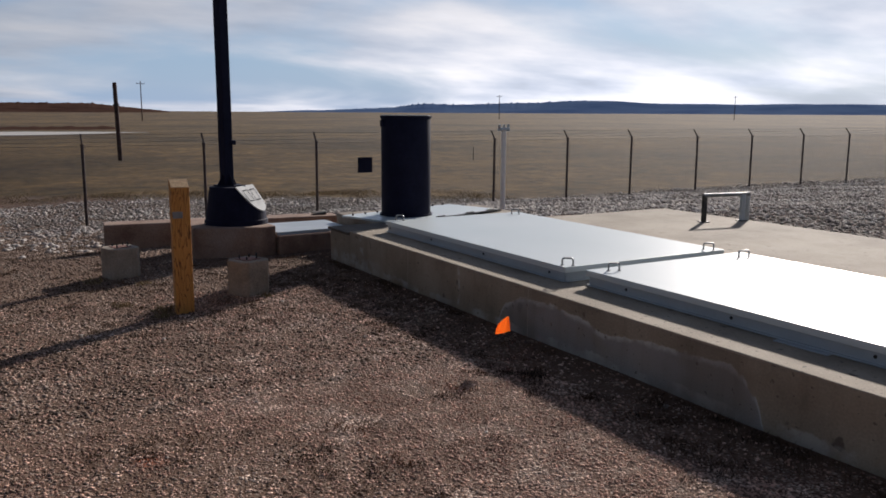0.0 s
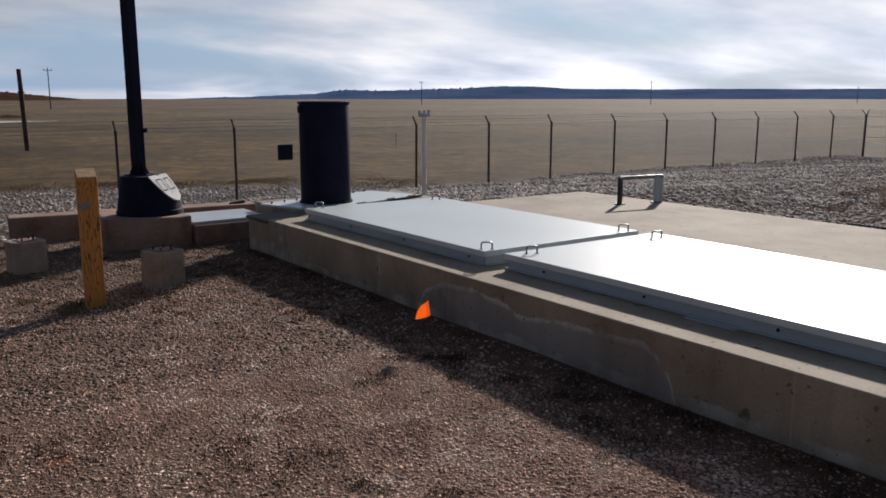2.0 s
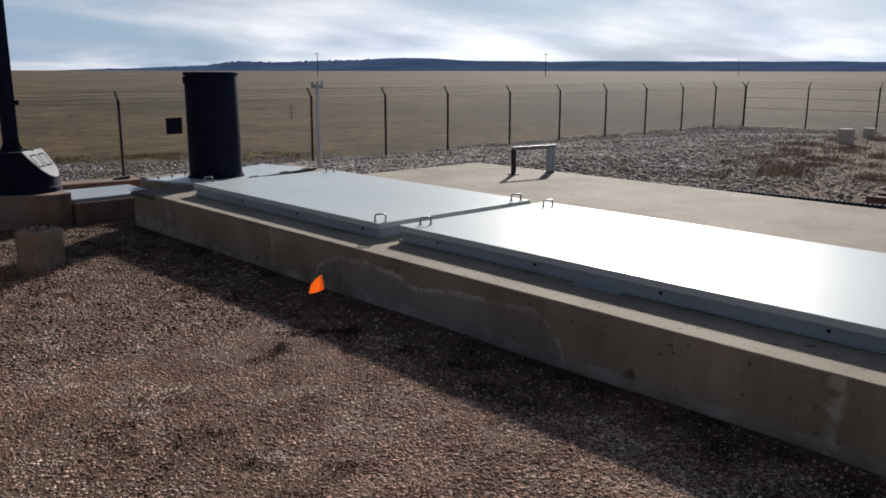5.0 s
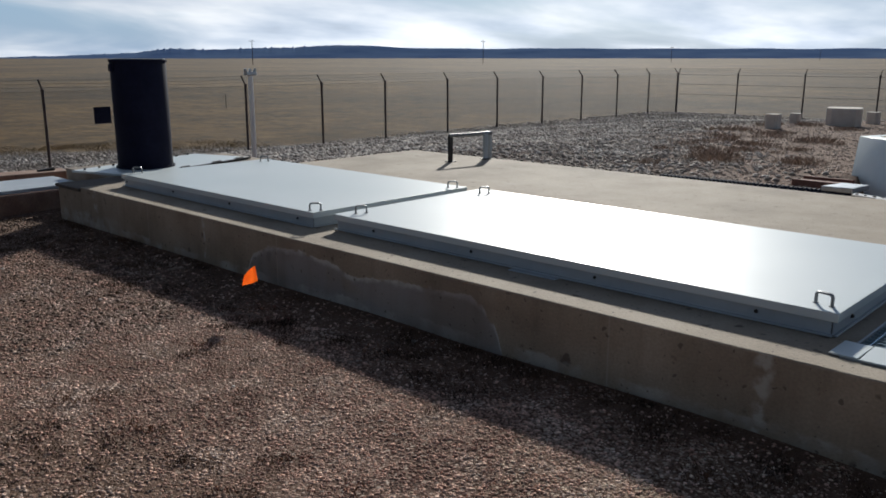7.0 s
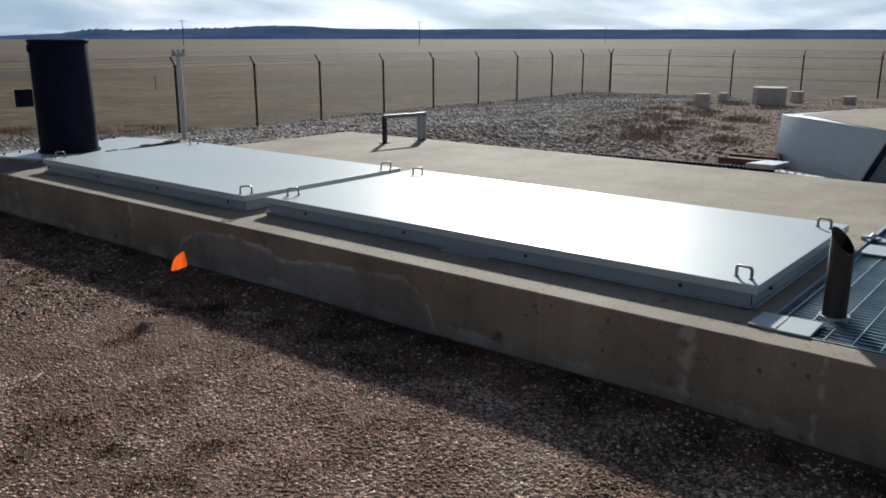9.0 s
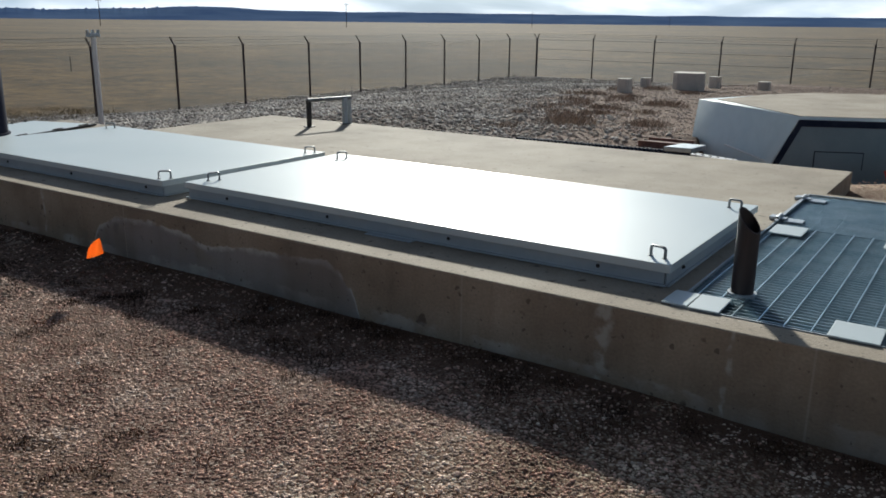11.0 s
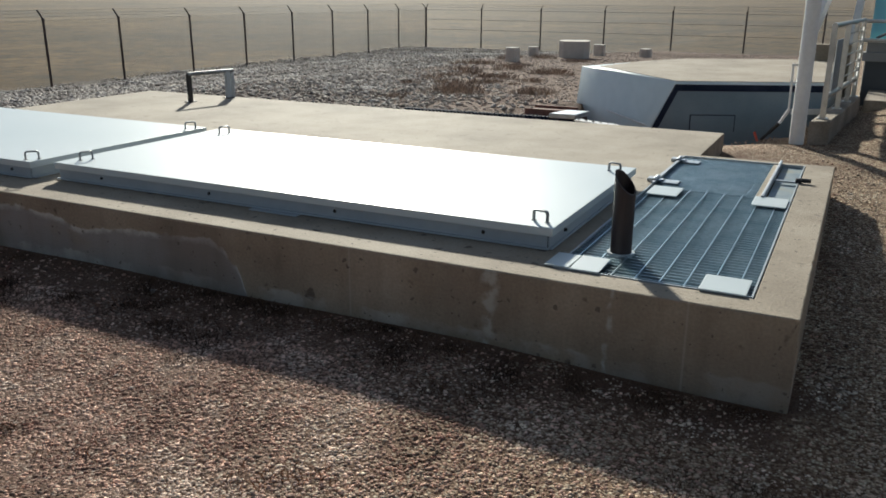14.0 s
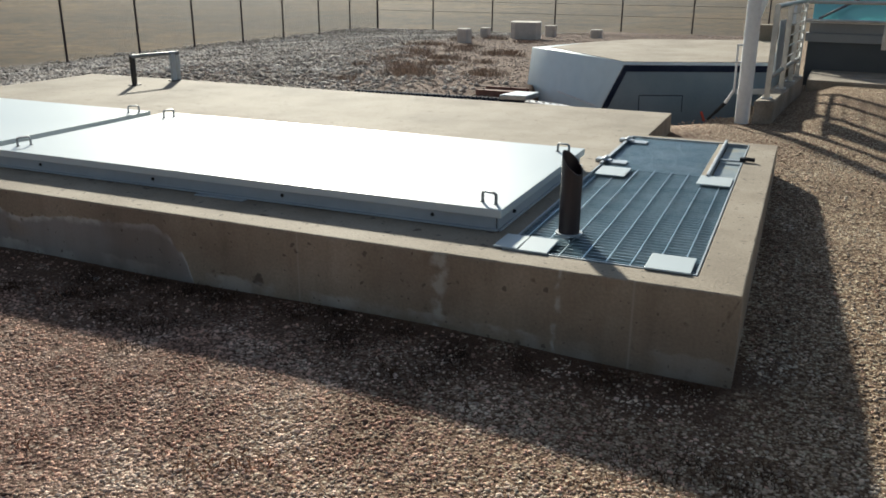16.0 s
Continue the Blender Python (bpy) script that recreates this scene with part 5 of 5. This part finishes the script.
part("cable", bm_rod(bm_rod(B(), (-0.17, -0.04, 0.24), (-0.26, 0.02, 0.13), 0.018, n=8), (-0.26, 0.02, 0.13), (-0.33, 0.06, 0.05), 0.014, n=8), M_BOLT, wpole, "black cable sleeve")
part("tie", bm_rod(B(), (-0.36, 0.08, 0.03), (-0.40, 0.10, 0.12), 0.014, n=6), material("red_tape", [(0.42, 0.045, 0.025), (0.52, 0.07, 0.04)], 20, 0.6), wpole, "red-orange tape end")
for z in (0.62, 0.78):
    part("clip", bm_box(B(), -0.122, -0.066, -0.055, -0.03, z, z + 0.02, 0.003), M_WHITE, wpole)

# railing kerb and stainless railing
kz = thing("railing_kerb", -0.1, 6.4, -0.3, "narrow concrete kerb under a steel railing", "kerb")
bm = bm_prism(B(), [(-0.30, 5.28), (-0.12, 5.36), (0.11, 7.75), (-0.07, 7.75)], -0.6, 0.05)
edge_bevel(bm, 0.01, 1)
part("kerb_body", local(bm, kz), M_CONC_OLD, kz)
rl = thing("steel_railing", -0.1, 6.5, 0.05, "stainless steel guard railing with flat posts on a kerb", "railing")
tops = []
for (x, y) in ((-0.2, 5.52), (-0.10, 6.38), (-0.03, 7.1), (0.03, 7.68)):
    p = Vector((x, y, 0.05))
    for dy in (-0.03, 0.03):
        part("post", local(bm_bar(B(), p + Vector((0, dy, 0)), p + Vector((0, dy, 0.87)), 0.05, 0.012), rl), M_STEEL, rl)
    part("foot", local(bm_box(B(), x - 0.05, x + 0.05, y - 0.06, y + 0.06, 0.05, 0.06, 0.002), rl), M_STEEL, rl)
    tops.append(p + Vector((0, 0, 0.87)))
for z in (0.0, -0.66):
    part("rail", local(bm_rod(B(), tops[0] + Vector((0, -0.05, z)), tops[-1] + Vector((0, 0.02, z)), 0.024, n=12), rl), M_STEEL, rl, smooth=True)
for k in range(5):
    z = -0.55 + k * 0.11
    part("cable_rail", local(bm_rod(B(), tops[1] + Vector((0, 0, z)), tops[-1] + Vector((0, 0, z)), 0.008, n=8), rl), M_STEEL, rl, smooth=True)
bm = B()
for k in range(14):
    za, zb = 0.20 + k * 0.05, 0.20 + (k + 1) * 0.05
    s = 0.06 if k % 2 else -0.06
    bm_rod(bm, (0.035, 7.55 + s, za), (0.035, 7.55 - s, zb), 0.008, n=6)
part("cable_coil", local(bm, rl), M_WHITE, rl, "pale zigzag cable tie")
bm = bm_bar(B(), (-0.17, 5.75, 0.50), (-0.13, 6.2, 0.50), 0.008, 0.55)
part("sign_plate", local(bm, rl), M_GALV, rl, "pale grey plate on the railing")
for z in (0.91, 0.70):
    part("rail", local(bm_rod(B(), (0.02, 7.68, z), (3.6, 7.2, z), 0.020, n=12), rl), M_STEEL, rl, smooth=True)
for x in (0.90, 2.3, 3.5):
    y = 7.68 - (x - 0.02) * 0.134
    part("post", local(bm_bar(B(), (x, y, 0.40 if x < 1 else -0.01), (x, y, 0.92), 0.05, 0.014), rl), M_STEEL, rl)

# viewing enclosure
ledge = thing("concrete_ledge", 2.4, 8.4, -0.2, "concrete apron before the viewing enclosure", "concrete apron")
bm = bm_prism(B(), [(0.15, 7.95), (4.2, 7.25), (4.6, 9.3), (0.2, 9.3)], -0.5, -0.01)
edge_bevel(bm, 0.01, 1)
part("slab", local(bm, ledge), M_CONC_OLD, ledge)
enc = thing("viewing_enclosure", 2.2, 10.5, -0.4, "low viewing enclosure with teal glass and grey cladding", "enclosure")


def skew_box(x0, x1, y0, depth, z0, z1, back=0.0):
    """A wall running with the apron: its face turns with the railing."""
    k = -0.10
    return local(bm_prism(B(), [(x0, y0 + k * x0), (x1, y0 + k * x1), (x1, y0 + k * x1 + depth), (x0, y0 + k * x0 + depth)], z0, z1), enc)


part("plinth", skew_box(0.1, 5.0, 9.25, 4.0, -0.5, 0.36), M_WALL_DARK, enc, "dark grey plinth")
part("sill", skew_box(0.06, 5.0, 9.19, 0.3, 0.36, 0.47), M_WALL_MID, enc, "pale grey sill band")
part("band", skew_box(0.1, 5.0, 9.26, 0.3, 0.474, 0.60), M_WALL_MID, enc)
part("glass_sill", skew_box(0.06, 5.0, 9.20, 0.2, 0.604, 0.635), M_WHITE, enc, "white glazing sill")
part("side_wall", local(bm_box(B(), -0.72, -0.02, 9.95, 10.15, -0.5, 0.52), enc), M_CONC, enc, "tan concrete side wall")
for i in range(5):
    x0, x1 = 0.12 + i * 0.95, 0.12 + (i + 1) * 0.95 - 0.02
    bm = B()
    vs = [bm.verts.new(p) for p in ((x0, 9.28 - 0.1 * x0, 0.635), (x1, 9.28 - 0.1 * x1, 0.635), (x1, 11.6 - 0.1 * x1, 1.9), (x0, 11.6 - 0.1 * x0, 1.9))]
    bm.faces.new(vs)
    bmesh.ops.solidify(bm, geom=list(bm.faces), thickness=0.02)
    part("pane", local(bm, enc), M_GLASS, enc, "teal tinted sloping pane")
    part("mullion", local(bm_bar(B(), (x1 + 0.01, 9.25 - 0.1 * x1, 0.66), (x1 + 0.01, 11.6 - 0.1 * x1, 1.93), 0.05, 0.05), enc), M_WALL_DARK, enc)
part("diagonal_brace", local(bm_bar(B(), (0.2, 9.2, 0.66), (1.8, 10.6, 1.5), 0.022, 0.03), enc), M_WALL_DARK, enc)
part("corner_frame", local(bm_bar(B(), (-0.66, 10.0, 0.53), (-0.30, 10.5, 1.9), 0.10, 0.09), enc), M_WHITE, enc, "white sloping frame")
part("corner_frame", local(bm_bar(B(), (-0.10, 9.99, 0.53), (-0.02, 10.6, 1.9), 0.09, 0.09), enc), M_WHITE, enc)


# ---------------------------------------------------------------- loose stones, weeds (stuff)
def footprint(x, y):
    """Whether a structure stands there."""
    return ((-8.46 < x < 0.03 and -0.03 < y < 3.32) or (-8.0 < x < -0.93 and 3.2 < y < 4.53) or (-9.6 < x < -8.4 and 0.5 < y < 2.65)
            or (-9.98 < x < -8.78 and -1.3 < y < 0.55) or (-3.2 < x < -0.2 and 5.9 < y < 9.9) or (-0.33 < x < 0.15 and 5 < y < 8)
            or (0.1 < x < 5 and 7.3 < y))


def scatter(name, count, place, size, mat, label, category, seed, flat=0.65, fine=False):
    """Many small stones as one mesh: each a jittered low solid sunk a little into the ground."""
    rs = np.random.RandomState(seed)
    t = (1 + 5 ** 0.5) / 2
    ico = np.array([(-1, t, 0), (1, t, 0), (-1, -t, 0), (1, -t, 0), (0, -1, t), (0, 1, t), (0, -1, -t), (0, 1, -t), (t, 0, -1), (t, 0, 1), (-t, 0, -1), (-t, 0, 1)]) / 1.9
    tri = np.array([0, 11, 5, 0, 5, 1, 0, 1, 7, 0, 7, 10, 0, 10, 11, 1, 5, 9, 5, 11, 4, 11, 10, 2, 10, 7, 6, 7, 1, 8,
                    3, 9, 4, 3, 4, 2, 3, 2, 6, 3, 6, 8, 3, 8, 9, 4, 9, 5, 2, 4, 11, 6, 2, 10, 8, 6, 7, 9, 8, 1]).reshape(-1, 3)
    if fine:
        ico = np.array([(1.1, 0, 0), (0, 1.1, 0), (-1.1, 0, 0), (0, -1.1, 0), (0.2, 0.1, 1.0), (0, 0, -1.0)])
        tri = np.array([0, 1, 4, 1, 2, 4, 2, 3, 4, 3, 0, 4, 1, 0, 5, 2, 1, 5, 3, 2, 5, 0, 3, 5]).reshape(-1, 3)
    nv = len(ico)
    pts = []
    while len(pts) < count:
        x, y = place(rs)
        if not footprint(x, y) and not (-8.5 < x < 0.3 and -0.5 < y < 0.1 and rs.uniform() < 0.5 + y * 1.2):
            pts.append((x, y, ground_z(x, y)))
    pts = np.array(pts)
    n = len(pts)
    s = size(rs, pts)[:, None]
    v = ico[None] * (1 + 0.28 * rs.uniform(-1, 1, (n, nv, 1)))
    v = v * (s * np.stack([rs.uniform(0.7, 1.3, n), rs.uniform(0.7, 1.3, n), rs.uniform(flat * 0.6, flat * 1.2, n)], 1))[:, None]
    a = rs.uniform(0, 6.283, n)
    c, sn = np.cos(a)[:, None], np.sin(a)[:, None]
    v = np.stack([v[..., 0] * c - v[..., 1] * sn, v[..., 0] * sn + v[..., 1] * c, v[..., 2] + rs.uniform(-0.2, 0.2, (n, 1)) * v[..., 0]], -1)
    v += pts[:, None]
    v[..., 2] += s * flat * 0.25
    f = (tri[None] + nv * np.arange(n)[:, None, None]).reshape(-1, 3)
    me = bpy.data.meshes.new(name)
    me.vertices.add(n * nv)
    me.vertices.foreach_set("co", v.reshape(-1).astype(np.float32))
    me.loops.add(f.size)
    me.loops.foreach_set("vertex_index", f.reshape(-1).astype(np.int32))
    me.polygons.add(len(f))
    me.polygons.foreach_set("loop_start", np.arange(0, f.size, 3, dtype=np.int32))
    me.update(calc_edges=True)
    me.materials.append(mat)
    return tagged(new(name, me), label, category, kind="stuff")


def near_place(rs):
    d = 1.0 + 6.8 * rs.uniform() ** 1.25
    a = radians(rs.uniform(58, 190))
    return 0.0 + d * math.cos(a), -3.6 + d * math.sin(a)


def rock_place(rs):
    while True:
        x, y = rs.uniform(-27, -3.0), rs.uniform(-6, 36)
        if x < -11.0 - 2.2 * rs.uniform() ** 2 or (y > 4.55 and x < -4.6 - 0.62 * (y - 7.0) + 1.5 * rs.uniform(-1, 1)):
            if x > -21.0 - max(6.0 - 0.5 * max(y, 0), 0) - rs.uniform():
                if rs.uniform() < 9.0 / (5 + math.hypot(x, y + 3)) * (0.10 + 0.90 * ramp01(y - 0.5 * (x + 11), 0.5, 6.0)):
                    return x, y


def pick(zone):
    """Draws near places until one lies in the zone."""
    def draw(rs):
        while True:
            x, y = near_place(rs)
            edge = x + 1.0 + 1.2 * rs.uniform(-1, 1)
            # darker stones dim the slab's shaded strip; the south gets soil-stained ones too
            darker = -8.5 < x < 0.2 and y > -0.55 - 0.3 * noise.noise((x * 1.2, 3, 0)) and rs.uniform() < 0.8 - 0.5 * ramp01(x, -2.0, 0.0)
            darker = darker or (x < -0.6 and y < -2.1 + 0.6 * noise.noise((x * 0.8, y * 0.8, 5)) and rs.uniform() < 0.5)
            if zone == ("darker" if darker else "tan" if edge > 0 else "pink"):
                return x, y
    return draw


def pebble(rs, p):
    return 0.0040 + 0.0050 * rs.uniform(0, 1, len(p)) ** 2.4 * (1 + 0.12 * np.hypot(p[:, 0], p[:, 1] + 3.3))


scatter("gravel", 92000, pick("pink"), pebble, M_GRAVEL, "loose pinkish gravel stones", "gravel", 1, 0.6, True)
scatter("gravel", 58000, pick("tan"), pebble, M_GRAVEL_TAN, "loose tan gravel stones", "gravel", 17, 0.6, True)
scatter("gravel", 22000, pick("darker"), pebble, M_GRAVEL_DIRTY, "darker soil-stained gravel beside the slab and southwards", "gravel", 18, 0.6, True)
scatter("gravel", 26000, lambda rs: (rs.uniform(-12, 3), rs.uniform(-6.5, 8.0)), lambda rs, p: 0.005 + 0.008 * rs.uniform(0, 1, len(p)) ** 3,
        M_GRAVEL, "loose pinkish tan gravel stones", "gravel", 2, 0.6, True)
scatter("gravel", 62000, lambda rs: (rs.uniform(-17.0, -4.5), rs.uniform(-5.0, 1.2)), lambda rs, p: 0.0075 + 0.011 * rs.uniform(0, 1, len(p)) ** 2.2,
        M_GRAVEL_DIRTY, "soil-stained brown gravel stones among weeds", "gravel", 7, 0.6, True)
scatter("coarse_gravel", 34000, lambda rs: (rs.uniform(-14, -1.0), 4.6 + 30 * rs.uniform() ** 1.7), lambda rs, p: 0.012 + 0.020 * rs.uniform(0, 1, len(p)) ** 2,
        M_GRAVEL_GREY, "coarse brownish gravel behind the slab", "gravel", 9, 0.6, True)
scatter("loose_stones", 38, lambda rs: (rs.uniform(-7, 1.5), rs.uniform(-3.0, -0.1)), lambda rs, p: 0.009 + 0.014 * rs.uniform(0, 1, len(p)) ** 2,
        M_ROCK, "a few larger pale stones lying on the gravel", "stones", 15, 0.6)
scatter("river_rocks", 44000, rock_place, lambda rs, p: (0.022 + 0.032 * rs.uniform(0, 1, len(p)) ** 1.8) * np.where(p[:, 0] < -10.5, 1.2, 1.0), M_ROCK, "pale grey and white river rocks", "rocks", 3, 0.65, True)


def tufts(name, spots, mat, blades, height, spread, label, seed):
    """Clumps of thin bent blades, one mesh."""
    rs = random.Random(seed)
    bm = B()
    for x, y, k in spots:
        for _ in range(int(blades * k)):
            a, r = rs.uniform(0, 6.283), spread * k * rs.random() ** 0.7
            px, py = x + r * math.cos(a), y + r * math.sin(a)
            if footprint(px, py):
                continue
            pz = ground_z(px, py)
            h, b, w = height * k * rs.uniform(0.4, 1.1), rs.uniform(0, 6.283), 0.0012 + height * 0.02
            lean = h * rs.uniform(0.2, 0.9)
            q = [(px - w * math.sin(b), py + w * math.cos(b), pz - 0.005), (px + w * math.sin(b), py - w * math.cos(b), pz - 0.005),
                 (px + lean * math.cos(b) * 0.4 + w * 0.6 * math.sin(b), py + lean * math.sin(b) * 0.4 - w * 0.6 * math.cos(b), pz + h * 0.6), (px + lean * math.cos(b), py + lean * math.sin(b), pz + h)]
            v = [bm.verts.new(p) for p in q]
            bm.faces.new((v[0], v[1], v[2]))
            bm.faces.new((v[0], v[2], v[3]))
    ob = part(name, bm, mat)
    return tagged(ob, label, "weeds", kind="stuff")


rs = random.Random(11)
spots = []
for _ in range(1700):
    x, y = rs.uniform(-11, 1.5), rs.uniform(-5.5, -0.1)
    if noise.noise((x * 0.5, y * 0.5, 7)) > 0.10 - 0.035 * (-x) and noise.noise((x * 2.1, y * 2.1, 3)) > -0.05:
        spots.append((x, y, rs.uniform(0.5, 1.2)))
tufts("dry_weeds", spots, M_WEED, 70, 0.019, 0.075, "small dry brown weed tufts in gravel", 5)
dead = ((-1.5, -1.34), (-0.34, -0.86), (-3.25, -1.82), (-3.78, -1.83), (-3.97, -0.97), (-1.5, -1.34), (-2.25, -1.52), (-1.37, -1.27), (-2.53, -1.81), (-5.29, -2.64), (-3.74, -1.84), (-3.99, -0.97), (-3.91, -1.02), (-3.27, -1.78), (-5.71, -1.95), (-3.2, -0.37))
tufts("dead_weeds", [(x + 0.5 * dx, y + dx * 0.4, rs.uniform(0.5, 1.0)) for x, y in dead for dx in (-0.12, 0.06)],
      material("reddish_dead_weed", [(0.13, 0.058, 0.030), (0.25, 0.125, 0.065)], 5.0, 0.95, per_island=0.5), 17, 0.042, 0.085, "reddish brown dead weed tufts in gravel", 51)
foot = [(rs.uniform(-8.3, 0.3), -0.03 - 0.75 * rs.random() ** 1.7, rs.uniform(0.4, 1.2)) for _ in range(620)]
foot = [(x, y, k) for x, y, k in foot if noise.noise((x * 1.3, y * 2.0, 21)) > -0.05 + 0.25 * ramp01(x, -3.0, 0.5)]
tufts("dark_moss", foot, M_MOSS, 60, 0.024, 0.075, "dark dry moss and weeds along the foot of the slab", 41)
tufts("yellow_grass", [(-6.98, -2.08, 0.9), (-6.8, -2.12, 0.7), (-7.35, -2.35, 0.8), (-8.2, -2.0, 0.7), (-8.55, -2.4, 0.9), (-7.0, -1.2, 0.6)], M_STRAW, 120, 0.06, 0.12, "yellowed grass tufts at the post", 31)
rs = random.Random(21)
verge = []
for _ in range(220):
    y = rs.uniform(-10, 12)
    verge.append((-20.9 - max(7.3 - 0.55 * max(y, 0), 0.2) - rs.uniform(-0.6, 2.5), y, rs.uniform(0.5, 1.2)))
tufts("dry_grass", verge, M_STRAW, 60, 0.10, 0.6, "dry straw-coloured grass along the rock bed", 22)
rs = random.Random(12)
shrubs = [(x + rs.uniform(-0.8, 0.8), y + rs.uniform(-0.8, 0.8), rs.uniform(0.4, 1.0)) for x, y in ((-4.95, 7.3), (-6.05, 9.0), (-4.97, 9.3), (-6.5, 14.0), (-7.4, 19.5), (-8.1, 15.6), (-6.3, 10.7), (-4.2, 8.6), (-5.4, 11.5), (-9.0, 20.0), (-5.0, 13.5), (-7.2, 12.5)) for _ in range(3)]
tufts("dry_shrubs", shrubs, M_SHRUB, 210, 0.13, 0.45, "low dry reddish brown shrubs on stony ground", 6)
